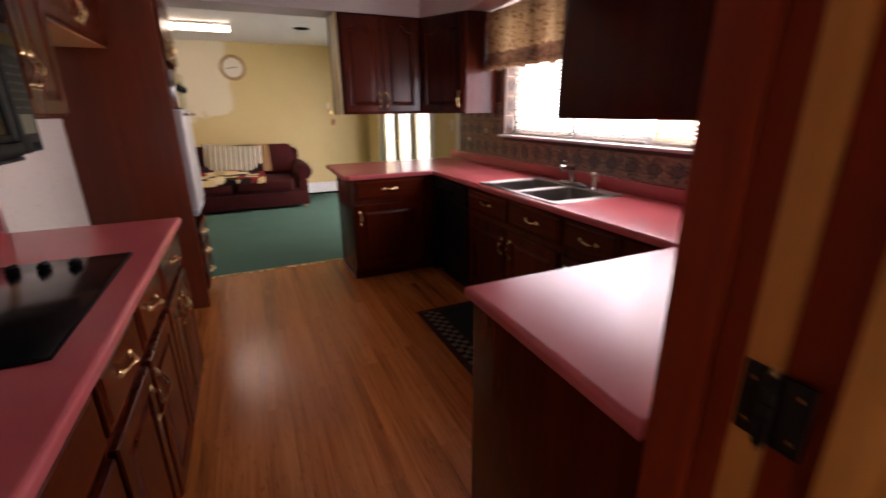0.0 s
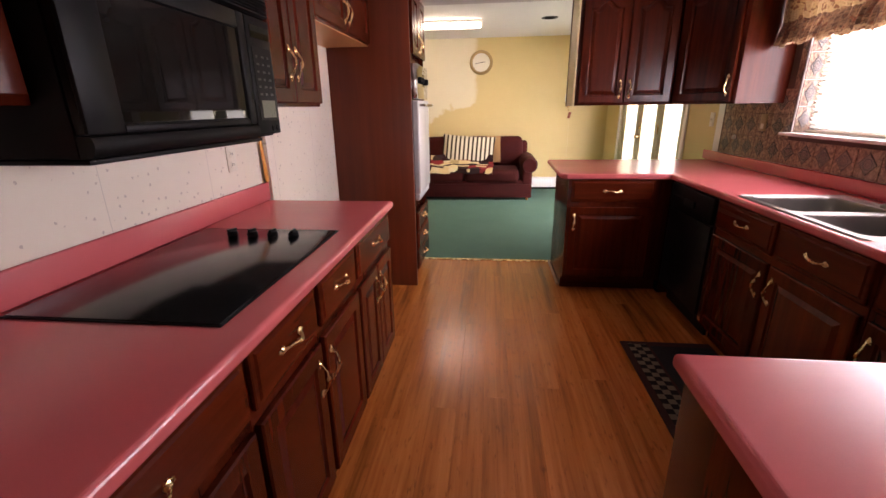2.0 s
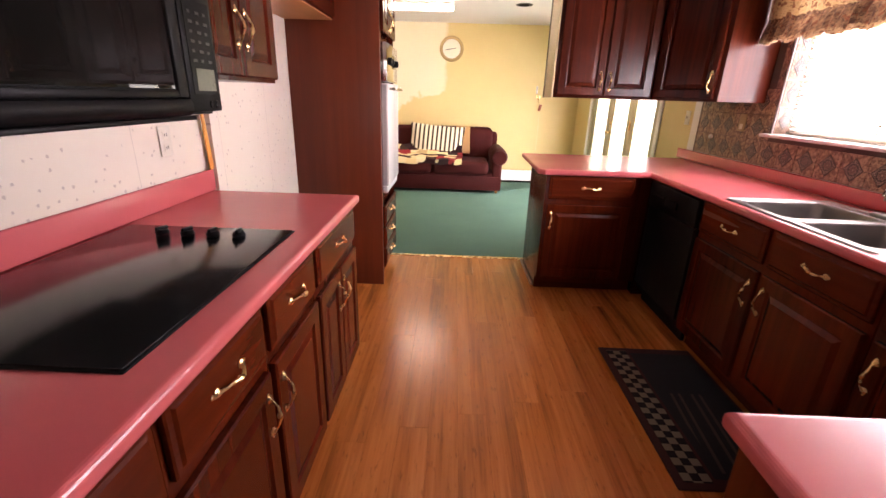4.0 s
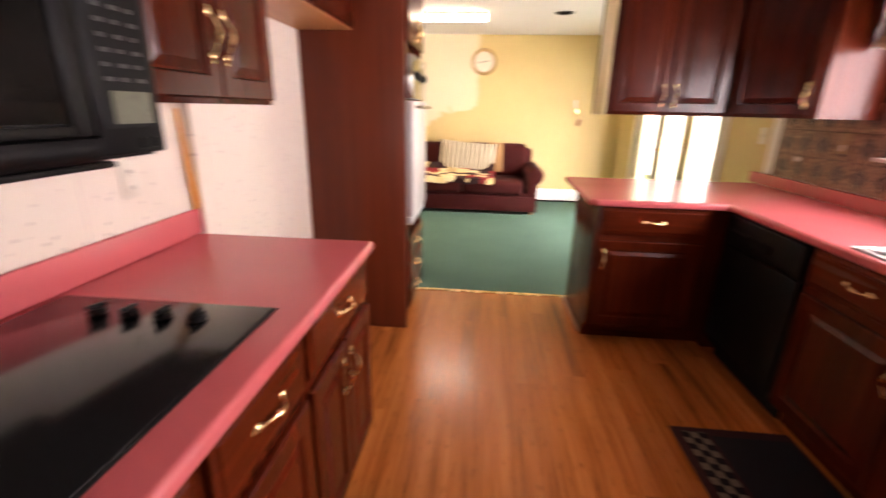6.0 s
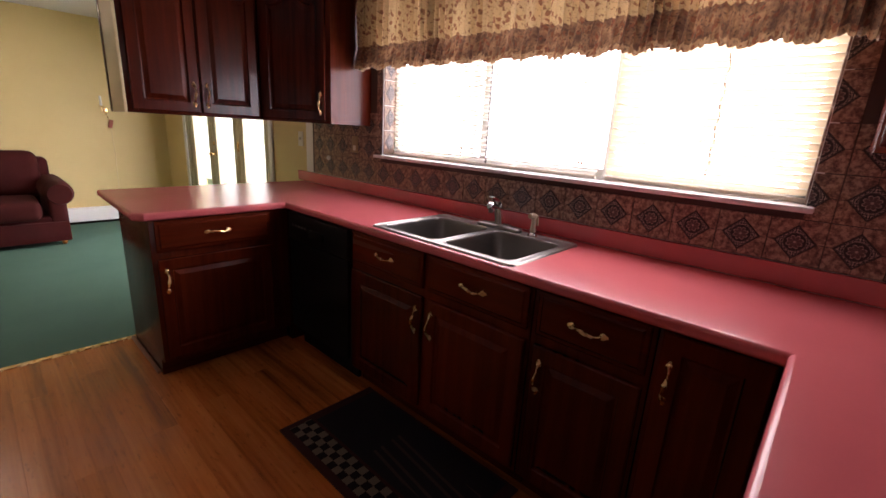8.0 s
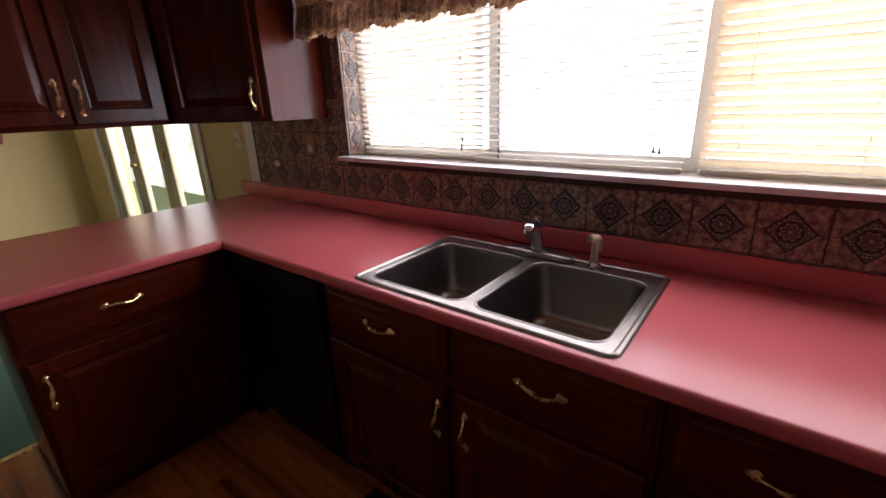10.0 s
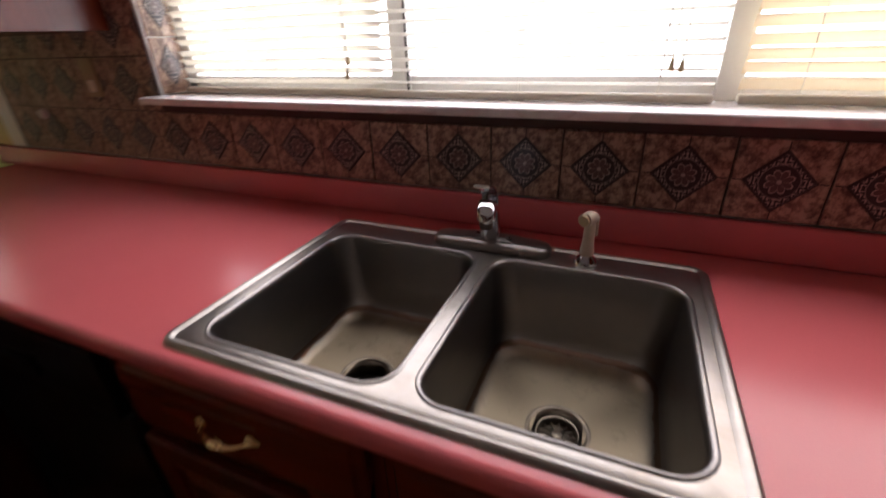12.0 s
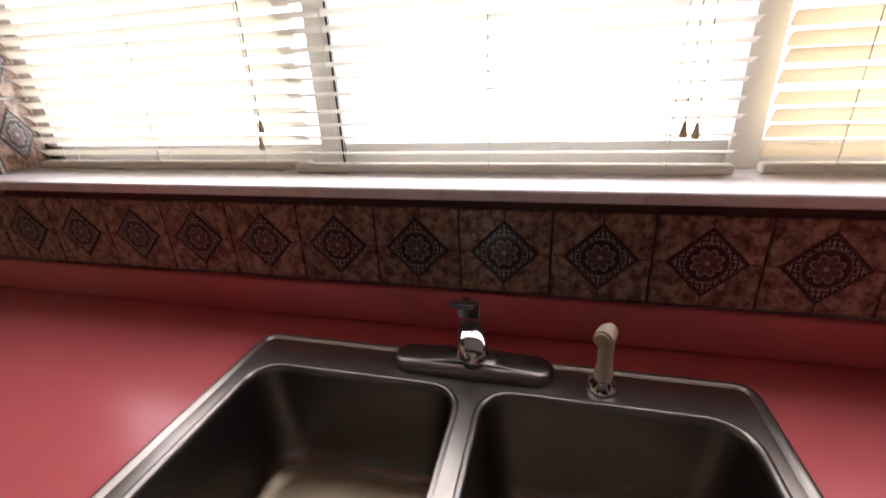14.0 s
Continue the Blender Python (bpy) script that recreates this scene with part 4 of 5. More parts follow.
dish = holder("dishwasher", (RF, 3.1, 0), "black dishwasher under the worktop", "dishwasher")
wpart("body", bx(RF, 2.37, 2.806, 3.40, 0.10, TOP - 0.004), M["black_plastic"], dish)
wpart("door", bx(RF - 0.022, RF - 0.002, 2.812, 3.40, 0.14, 0.70, 0.004), M["black_plastic"], dish)
cp = wpart("control_panel", bx(RF - 0.028, RF - 0.002, 2.812, 3.40, 0.708, 0.866, 0.005), M["black_plastic"], dish)
wpart("latch", bx(RF - 0.040, RF - 0.026, 3.02, 3.16, 0.755, 0.80, 0.005), M["black_plastic"], cp)
for k in range(5):
    wpart("button", bx(RF - 0.031, RF - 0.027, 3.20 + k * 0.033, 3.222 + k * 0.033, 0.785, 0.80, 0.001), M["button"], cp)
wpart("kick_plate", bx(RF + 0.05, RF + 0.07, 2.812, 3.40, 0.0, 0.10), M["black_plastic"], dish)


# ---- worktops ----
def slab(outline, hole=None, z0=TOP, z1=0.915, nose=0.014):
    """Worktop slab with rounded edges; hole: a rectangle cut through it."""
    bm = bmesh.new()
    bm.faces.new([bm.verts.new((x, y, z1)) for x, y in outline])
    res = bmesh.ops.extrude_face_region(bm, geom=bm.faces[:])
    for g in res["geom"]:
        if isinstance(g, bmesh.types.BMVert):
            g.co.z = z0
    bmesh.ops.recalc_face_normals(bm, faces=bm.faces[:])
    bm.normal_update()
    rim = [e for e in bm.edges if abs(e.verts[0].co.z - e.verts[1].co.z) < 1e-6]
    bmesh.ops.bevel(bm, geom=rim, offset=nose, segments=5, affect="EDGES", profile=0.5)
    if hole:
        hx0, hx1, hy0, hy1 = hole
        for co, no in (((hx0, 0, 0), (1, 0, 0)), ((hx1, 0, 0), (1, 0, 0)), ((0, hy0, 0), (0, 1, 0)), ((0, hy1, 0), (0, 1, 0))):
            bmesh.ops.bisect_plane(bm, geom=bm.verts[:] + bm.edges[:] + bm.faces[:], plane_co=co, plane_no=no)
        inner = [f for f in bm.faces if hx0 < f.calc_center_median().x < hx1 and hy0 < f.calc_center_median().y < hy1]
        bmesh.ops.delete(bm, geom=inner, context="FACES")
    return bm


S0, S1, SX0, SX1 = 1.837, 2.656, 1.772, 2.301       # sink rim
top = holder("worktop", (2.0, 2.4, 0.9), "long pink laminate worktop with rounded edges round the sink", "worktop", "pink worktops")
wpart("slab", slab([(0.835, 0.408), (2.386, 0.408), (2.386, 4.33), (1.008, 4.33), (0.990, 3.475), (1.035, 3.428), (1.745, 3.428), (1.745, 1.05), (0.845, 1.05)],
                   (SX0 + 0.03, SX1 - 0.03, S0 + 0.03, S1 - 0.03)), M["pink"], top, smooth=False)
wpart("backsplash", bx(2.368, 2.3885, 0.41, 4.40, 0.916, 0.994, 0.006, 3), M["pink"], top)
top2 = holder("worktop", (-0.35, 1.4, 0.9), "pink laminate worktop with rounded edges and a cooktop", "worktop", "pink worktops")
wpart("slab", slab([(-0.709, 0.388), (-0.024, 0.388), (-0.024, 2.452), (-0.709, 2.452)]), M["pink"], top2, smooth=False)
wpart("backsplash", bx(-0.709, -0.690, 0.39, 2.452, 0.916, 1.012, 0.006, 3), M["pink"], top2)


# ---- sink ----
def rrect(x0, x1, y0, y1, r, z, n=6):
    pts = []
    for cx, cy, a0 in ((x1 - r, y1 - r, 0), (x0 + r, y1 - r, 90), (x0 + r, y0 + r, 180), (x1 - r, y0 + r, 270)):
        for k in range(n + 1):
            a = radians(a0 + 90 * k / n)
            pts.append((cx + r * math.cos(a), cy + r * math.sin(a), z))
    return pts


def ring_at(cx, cy, r, z, like):
    """A circle with one point for each point of another outline, in the same directions."""
    return [(cx + r * (x - cx) / math.hypot(x - cx, y - cy), cy + r * (y - cy) / math.hypot(x - cx, y - cy), z) for x, y, _ in like]


DRAIN_X, BASIN_D = 2.006, 0.200


def basin(x0, x1, y0, y1):
    """Pressed bowl: rolled lip, nearly upright walls, rounded foot, and a round opening in the floor."""
    z, d = 0.9195, BASIN_D
    cy = (y0 + y1) / 2
    rows = [rrect(x0 - o, x1 + o, y0 - o, y1 + o, 0.046 + o, z + h) for o, h in
            ((0.0085, 0.0), (0.0060, 0.0016), (0.0030, 0.0022), (0.0005, 0.0012), (-0.0020, -0.0025), (-0.0040, -0.011))]
    rows += [rrect(x0 + o, x1 - o, y0 + o, y1 - o, r, z - d + h) for o, r, h in
             ((0.012, 0.052, 0.045), (0.0145, 0.055, 0.028), (0.020, 0.056, 0.014), (0.030, 0.054, 0.005), (0.044, 0.05, 0.001))]
    rows += [ring_at(DRAIN_X, cy, 0.075, z - d - 0.0012, rows[-1]), ring_at(DRAIN_X, cy, 0.0535, z - d - 0.003, rows[-1])]
    bm = bmesh.new()
    vs = [[bm.verts.new(p) for p in row] for row in rows]
    n = len(vs[0])
    for a, b in zip(vs, vs[1:]):
        for k in range(n):
            bm.faces.new((a[k], a[(k + 1) % n], b[(k + 1) % n], b[k]))
    return bm


def sink_rim(basins):
    """Pressed steel deck with a raised outer bead, open over the basins."""
    bm = bmesh.new()
    z = 0.9195
    outs = [rrect(SX0 + o, SX1 - o, S0 + o, S1 - o, 0.032 - o, h) for o, h in
            ((0.0, 0.9155), (0.0025, 0.9195), (0.006, 0.9222), (0.010, 0.9228), (0.014, 0.9215), (0.018, 0.9188), (0.022, 0.9195))]
    vs = [[bm.verts.new(p) for p in row] for row in outs]
    n = len(vs[0])
    for a, b in zip(vs, vs[1:]):
        for k in range(n):
            bm.faces.new((a[k], a[(k + 1) % n], b[(k + 1) % n], b[k]))
    ed = [bm.edges.get((vs[-1][k], vs[-1][(k + 1) % n])) for k in range(n)]
    for x0, x1, y0, y1 in basins:
        hv = [bm.verts.new(p) for p in rrect(x0 - 0.0085, x1 + 0.0085, y0 - 0.0085, y1 + 0.0085, 0.0545, z)]
        ed += [bm.edges.new((hv[k], hv[(k + 1) % len(hv)])) for k in range(len(hv))]
    bmesh.ops.triangle_fill(bm, edges=ed, use_beauty=True)
    return bm


BAS = [(1.812, 2.212, 2.264, 2.608), (1.812, 2.212, 1.880, 2.226)]
sink = holder("kitchen_sink", (2.04, 2.25, 0.915), "double stainless steel sink set into the pink worktop", "sink")
wpart("rim", sink_rim(BAS), M["deck"], sink)
def turned(profile, x, y, z, n=28):
    """Open turned shape: (radius, height) pairs, closed at its last ring only."""
    return loops([[(x + r * math.cos(k * math.tau / n), y + r * math.sin(k * math.tau / n), z + h) for k in range(n)] for r, h in profile], False)


for x0, x1, y0, y1 in BAS:
    b = wpart("basin", basin(x0, x1, y0, y1), M["basin"], sink, "brushed steel basin with brown stains")
    cx, cy, zz = DRAIN_X, (y0 + y1) / 2, 0.9195 - BASIN_D - 0.003
    wpart("drain", turned([(0.0565, -0.0004), (0.0555, 0.0018), (0.052, 0.0024), (0.047, 0.0004), (0.043, -0.003), (0.040, -0.007), (0.0385, -0.020), (0.036, -0.040), (0.0001, -0.041)], cx, cy, zz),
          M["drain"], b, "stained steel drain cup")
    # Near-black disc gives the shade down the drain by its colour.
    wpart("drain_shade_disc", shift(lathe([(0.0001, 0.0), (0.036, 0.0), (0.036, 0.003), (0.0001, 0.003)], 24), pose(cx, cy, zz - 0.034)), M["shadow_gap"], b)
    if y0 < 2.0:
        wpart("strainer_rim", turned([(0.0375, -0.010), (0.0370, -0.006), (0.0345, -0.0065), (0.0330, -0.010), (0.0325, -0.022), (0.0001, -0.0225)], cx, cy, zz), M["drain"], b)
        for k in range(14):
            wpart("strainer_bar", shift(bx(0.012, 0.0335, -0.0018, 0.0018, -0.002, 0.0012), pose(cx, cy, zz - 0.0125, 0, 10, k * 360 / 14)), M["drain"], b)
        wpart("strainer_knob", shift(lathe([(0.011, -0.022), (0.012, -0.015), (0.009, -0.010), (0.0001, -0.009)], 14), pose(cx, cy, zz)), M["drain"], b)

tap = holder("kitchen_faucet", (2.245, 2.245, 0.92), "chrome single-lever faucet on an oval plate", "faucet")
PLATE = [(0.0, 0.920, 0.030), (0.0, 0.930, 0.030), (0.0035, 0.9355, 0.0265), (0.009, 0.9385, 0.021)]
wpart("base_plate", loops([rrect(2.232 + o, 2.294 - o, 2.124 + 1.3 * o, 2.384 - 1.3 * o, r, z) for o, z, r in PLATE] + [rrect(2.243, 2.285, 2.175, 2.333, 0.018, 0.9405), rrect(2.243, 2.285, 2.205, 2.303, 0.018, 0.944)]),
      M["dull_chrome"], tap, "dull chrome base plate with limescale")


def swept(stations, n=20, power=3.0):
    """Rounded bar along x and z: (x, y, z, half width, half height, tilt in degrees) for each station."""
    rows = []
    for x, y, z, w, h, tilt in stations:
        ca, sa = math.cos(radians(tilt)), math.sin(radians(tilt))
        row = []
        for k in range(n):
            c, q = math.cos(k * math.tau / n), math.sin(k * math.tau / n)
            a = w * math.copysign(abs(c) ** (2 / power), c)
            b = h * math.copysign(abs(q) ** (2 / power), q)
            row.append((x - b * sa, y + a, z + b * ca))
        rows.append(row)
    return loops(rows)


wpart("body", swept([(2.268, 2.254, 0.941, 0.024, 0.026, 86), (2.263, 2.254, 0.952, 0.0210, 0.0235, 80), (2.254, 2.253, 0.974, 0.0200, 0.0215, 72), (2.243, 2.251, 0.998, 0.0200, 0.0215, 64),
                     (2.232, 2.249, 1.014, 0.0180, 0.019, 56), (2.226, 2.248, 1.021, 0.010, 0.011, 52)], 20, 2.4), M["chrome"], tap)
wpart("spout", swept([(2.258, 2.253, 0.992, 0.0165, 0.018, 48), (2.240, 2.250, 1.012, 0.0180, 0.0175, 42), (2.214, 2.245, 1.031, 0.0180, 0.0165, 30), (2.186, 2.238, 1.043, 0.0178, 0.0155, 17),
                      (2.160, 2.232, 1.047, 0.0178, 0.0155, 4), (2.141, 2.228, 1.046, 0.0176, 0.0155, -8), (2.132, 2.226, 1.043, 0.0155, 0.0130, -16), (2.128, 2.2255, 1.041, 0.010, 0.008, -20)]), M["chrome"], tap)
wpart("aerator", shift(lathe([(0.0001, 0.0), (0.0120, 0.0), (0.0130, 0.004), (0.0130, 0.024)], 18), pose(2.152, 2.230, 1.013)), M["dull_chrome"], tap)
lever = wpart("lever", swept([(2.258, 2.253, 1.016, 0.017, 0.010, 62), (2.250, 2.2525, 1.036, 0.0175, 0.0070, 54), (2.238, 2.252, 1.052, 0.0172, 0.0050, 44), (2.220, 2.2505, 1.066, 0.0172, 0.0042, 34), (2.198, 2.249, 1.077, 0.0182, 0.004, 22),
                              (2.182, 2.248, 1.082, 0.0185, 0.0045, 10), (2.174, 2.247, 1.083, 0.016, 0.0035, 0)]), M["chrome"], tap)
# Dark inlay on a solid lever, coloured as the shade in a slot.
wpart("lever_slot_shade", swept([(2.2350, 2.2519, 1.0608, 0.0045, 0.0012, 42), (2.2230, 2.2508, 1.0695, 0.006, 0.0012, 36), (2.2120, 2.250, 1.0758, 0.0045, 0.0012, 30)], 12, 2.0), M["shadow_gap"], lever, "dark inlay on the lever, painted as the shade of a slot")
spray = holder("sink_sprayer", (2.25, 2.055, 0.92), "ivory plastic side sprayer standing in a chrome collar", "sprayer")
wpart("collar", shift(lathe([(0.024, 0.0), (0.023, 0.006), (0.015, 0.014), (0.013, 0.018)], 18), pose(2.252, 2.055, 0.92)), M["chrome"], spray)
wpart("stem", shift(lathe([(0.0125, 0.0), (0.0135, 0.012), (0.0110, 0.03), (0.0105, 0.06), (0.0085, 0.078)], 16), pose(2.252, 2.055, 0.934)), M["aged_ivory"], spray)
hd = wpart("head", tube([(2.266, 2.049, 1.011), (2.262, 2.051, 1.013), (2.250, 2.056, 1.016), (2.230, 2.0645, 1.017)], [0.006, 0.011, 0.0135, 0.0135], 16), M["aged_ivory"], spray)
wpart("nozzle", tube([(2.231, 2.0641, 1.017), (2.2265, 2.066, 1.017)], [0.0105, 0.010], 16), M["tassel"], hd, "tan spray nozzle")
wpart("trigger", shift(bx(-0.003, 0.003, -0.006, 0.006, -0.046, 0.0, 0.002), pose(2.268, 2.046, 1.014, 0, -10, 0)), M["aged_ivory"], spray)

# ---- cooktop and microwave ----
cook = holder("cooktop", (-0.38, 1.46, 0.916), "black ceramic glass cooktop with four knobs", "cooktop")
wpart("frame", bx(-0.668, -0.112, 1.068, 1.855, 0.9155, 0.9195, 0.001), M["black_plastic"], cook)
wpart("glass_plate", bx(-0.662, -0.118, 1.074, 1.849, 0.9197, 0.9225, 0.001), M["black_glass"], cook, "polished black glass plate")
for i, x in enumerate((-0.502, -0.421, -0.340, -0.257)):
    kn = wpart("knob", shift(lathe([(0.019, 0.0), (0.021, 0.004), (0.017, 0.012), (0.016, 0.014)], 18), pose(x, 1.768, 0.9226)), M["black_plastic"], cook)
    wpart("knob_grip", shift(bx(-0.005, 0.005, -0.020, 0.020, 0.0, 0.010, 0.002), pose(x, 1.768, 0.9355, 0, 0, -20 + 9 * i)), M["black_plastic"], kn)

MX = -0.245
mw = holder("microwave", (-0.45, 1.37, 1.29), "black over-range microwave with a dusty glass door", "microwave")
wpart("body", bx(LB + 0.003, MX - 0.03, 0.998, 1.752, 1.292, 1.705, 0.003), M["black_plastic"], mw)
wpart("bottom_lip", bx(LB + 0.01, MX - 0.012, 1.0, 1.638, 1.281, 1.2915, 0.003), M["black_plastic"], mw)
door = wpart("door", bx(MX - 0.028, MX - 0.012, 1.002, 1.598, 1.337, 1.643), M["black_plastic"], mw)
for a in ((1.0, 1.088, 1.335, 1.645), (1.562, 1.60, 1.335, 1.645), (1.0885, 1.5615, 1.60, 1.645), (1.0885, 1.5615, 1.335, 1.352)):
    wpart("door_frame", bx(MX - 0.0119, MX, *a, 0.004), M["black_plastic"], door)
wpart("door_window", bx(MX - 0.012, MX - 0.006, 1.091, 1.559, 1.355, 1.597), M["dusty_glass"], door, "dusty black glass door window")
FASCIA = [(-0.03, 1.333), (-0.004, 1.333), (0.0015, 1.331), (0.0045, 1.325), (0.006, 1.316), (0.0045, 1.307), (0.0, 1.299), (-0.008, 1.2935), (-0.03, 1.2925)]
wpart("lower_fascia", loops([[(MX + a, y, z) for a, z in FASCIA] for y in (1.0, 1.601)]), M["black_plastic"], mw)
pan = wpart("control_panel", bx(MX - 0.028, MX, 1.604, 1.75, 1.300, 1.645, 0.006), M["black_plastic"], mw)
wpart("panel_glass", bx(MX, MX + 0.0015, 1.622, 1.735, 1.345, 1.560), M["black_plastic"], pan)
wpart("display", bx(MX, MX + 0.002, 1.622, 1.735, 1.585, 1.62), M["oven_glass"], pan)
wpart("panel_display", bx(MX + 0.0015, MX + 0.0025, 1.640, 1.725, 1.352, 1.405), M["display"], pan, "dull green-grey display")
for r in range(6):
    for c in range(3):
        wpart("button", bx(MX + 0.0016, MX + 0.003, 1.634 + c * 0.034, 1.652 + c * 0.034 - 0.005 * ((r + c) % 2), 1.42 + r * 0.022, 1.4265 + r * 0.022), M["button"], pan)
for y in (1.695, 1.722):
    wpart("release_button", shift(lathe([(0.0001, 0.004), (0.008, 0.003), (0.010, 0.0)], 14), pose(MX, y, 1.318, 0, 90, 0)), M["black_plastic"], pan)
wpart("label_bar", bx(MX - 0.0005, MX + 0.0006, 1.105, 1.168, 1.6195, 1.6245), M["button"], door, "small grey printed mark")
vent = wpart("vent_grille", bx(MX - 0.028, MX - 0.012, 1.0, 1.75, 1.65, 1.705), M["shadow_gap"], mw)
for k in range(6):
    wpart("vent_slat", shift(bx(-0.012, 0.004, 1.002, 1.748, -0.0022, 0.0022), pose(MX - 0.004, 0, 1.657 + k * 0.0085, 0, -25, 0)), M["black_plastic"], vent)


# ---- wall cabinets ----
def wall_cabinet(x0, x1, y0, y1, z0, z1, label, u, n, start, doors, arch=0.05, group="wall cabinets", split=0.003):
    o = holder("wall_cabinet", ((x0 + x1) / 2, (y0 + y1) / 2, z0), label, "cabinet", group)
    wpart("body", bx(x0, x1, y0, y1, z0, z1, 0.002), M["cherry"], o)
    for a, w, h, z, gx, gz in doors:
        org = Vector(start) + Vector(u) * a
        front(o, "door", (org.x, org.y, z), u, n, w, h, (gx, gz, True), arch)
    return o


H = SOFF - 1.378
far = wall_cabinet(1.122, 1.838, 3.872, 4.165, 1.376, SOFF - 0.002, "cherry wall cabinet with two arched doors above the peninsula", (1, 0, 0), (0, -1, 0), (1.122, 3.872, 0),
                   [(0.020, 0.335, H - 0.03, 1.392, 0.303, 0.10), (0.361, 0.335, H - 0.03, 1.392, 0.032, 0.10)])
# Cream end face, paler than the cabinet's cherry faces.
wpart("cream_end_panel", bx(1.108, 1.1215, 3.874, 4.165, 1.374, SOFF - 0.002, 0.001), M["cream_end"], far, "cream end panel")
wpart("end_trim", bx(1.103, 1.1078, 4.135, 4.166, 1.374, SOFF - 0.002, 0.001), M["cherry"], far)
cor = holder("corner_wall_cabinet", (2.15, 3.8, 1.376), "dark cherry corner wall cabinet with a diagonal door", "cabinet", "wall cabinets")
wpart("body", loops([[(1.842, 3.874, z), (2.083, 3.456, z), (2.388, 3.452, z), (2.388, 4.165, z), (1.842, 4.165, z)] for z in (1.376, SOFF - 0.002)]), M["cherry"], cor, smooth=False)
_u = Vector((2.083 - 1.842, 3.456 - 3.874, 0))
_L = _u.length
_u.normalize()
_n = Vector((_u.y, -_u.x, 0))
front(cor, "door", (1.842 + _u.x * 0.02 + _n.x * 0.001, 3.874 + _u.y * 0.02 + _n.y * 0.001, 1.392), tuple(_u), tuple(_n), _L - 0.05, H - 0.03, (_L - 0.08, 0.10, True), 0.05)

HL = SOFF - 1.392
NZ = 1.388
wall_cabinet(LB + 0.003, -0.362, 1.80, 2.44, 1.388, SOFF - 0.002, "cherry wall cabinet with two arched doors beside the microwave", (0, 1, 0), (1, 0, 0), (-0.362, 1.80, 0),
             [(0.015, 0.318, HL - 0.03, 1.402, 0.288, 0.155), (0.337, 0.293, HL - 0.03, 1.402, 0.03, 0.155)])
wall_cabinet(LB + 0.003, -0.362, 0.998, 1.797, 1.71, SOFF - 0.002, "cherry wall cabinet above the microwave", (0, 1, 0), (1, 0, 0), (-0.362, 1.0, 0),
             [(0.015, 0.37, SOFF - 1.75, 1.725, 0.34, 0.09), (0.395, 0.37, SOFF - 1.75, 1.725, 0.03, 0.09)])
wall_cabinet(LB + 0.003, -0.335, 0.405, 0.994, NZ, SOFF - 0.002, "cherry wall cabinet beside the doorway", (0, 1, 0), (1, 0, 0), (-0.335, 0.405, 0),
             [(0.012, 0.276, SOFF - NZ - 0.03, NZ + 0.014, 0.246, 0.155), (0.300, 0.276, SOFF - NZ - 0.03, NZ + 0.014, 0.03, 0.155)])
fr = wall_cabinet(LX + 0.003, -0.372, 2.443, 3.466, 1.79, SOFF - 0.002, "cherry wall cabinet above the empty refrigerator space", (0, 1, 0), (1, 0, 0), (-0.372, 2.443, 0),
                  [(0.015, 0.49, SOFF - 1.82, 1.80, 0.46, 0.10), (0.515, 0.49, SOFF - 1.82, 1.80, 0.03, 0.10)])
wpart("underside", bx(LX + 0.004, -0.376, 2.446, 3.464, 1.784, 1.7895), M["birch"], fr, "pale unstained underside")
nearup = holder("wall_cabinet", (1.35, 0.56, 1.385), "dark cherry wall cabinet hanging above the near peninsula", "cabinet", "wall cabinets")
wpart("body", bx(0.868, 1.838, 0.404, 0.712, 1.385, SOFF - 0.002, 0.002), M["cherry"], nearup)
for k in range(2):
    front(nearup, "door", (1.828 - k * 0.48, 0.712, 1.398), (-1, 0, 0), (0, 1, 0), 0.465, H - 0.04, (0.03 if k else 0.435, 0.10, True), 0.05)
cor2 = holder("corner_wall_cabinet", (2.15, 0.7, 1.37), "dark cherry corner wall cabinet beside the window", "cabinet", "wall cabinets")
wpart("body", loops([[(1.842, 0.404, z), (2.388, 0.404, z), (2.388, 1.010, z), (2.083, 1.006, z), (1.842, 0.705, z)] for z in (1.376, SOFF - 0.002)]), M["cherry"], cor2, smooth=False)
_u = Vector((1.842 - 2.083, 0.705 - 1.006, 0))
_L = _u.length
_u.normalize()
_n = Vector((_u.y, -_u.x, 0))
front(cor2, "door", (2.083 + _u.x * 0.02 + _n.x * 0.001, 1.006 + _u.y * 0.02 + _n.y * 0.001, 1.392), tuple(_u), tuple(_n), _L - 0.04, H - 0.03, (0.03, 0.10, True), 0.05)

# ---- tall oven cabinet ----
TF = -0.085
tall = holder("oven_cabinet", (-0.38, 3.8, 0), "tall cherry cabinet holding a wall oven", "cabinet")
wpart("side_panel", bx(LX + 0.002, TF, 3.468, 3.49, 0.0, SOFF - 0.002, 0.002), M["veneer"], tall, "wide cherry veneer side panel, lightened as if by window light")
wpart("body", join(bx(LX + 0.002, TF - 0.03, 3.492, 4.10, 0.10, SOFF - 0.002), bx(TF - 0.03, TF, 3.492, 3.53, 0.10, SOFF - 0.002), bx(TF - 0.03, TF, 4.07, 4.10, 0.10, SOFF - 0.002)), M["cherry"], tall)
wpart("toe_kick", bx(LX + 0.002, TF - 0.06, 3.492, 4.10, 0.0, 0.0995), M["cherry_y"], tall)
for k, z in enumerate((0.125, 0.285, 0.445)):
    front(tall, "drawer", (TF, 3.52, z), (0, 1, 0), (1, 0, 0), 0.56, 0.145, (0.28, 0.072, False))
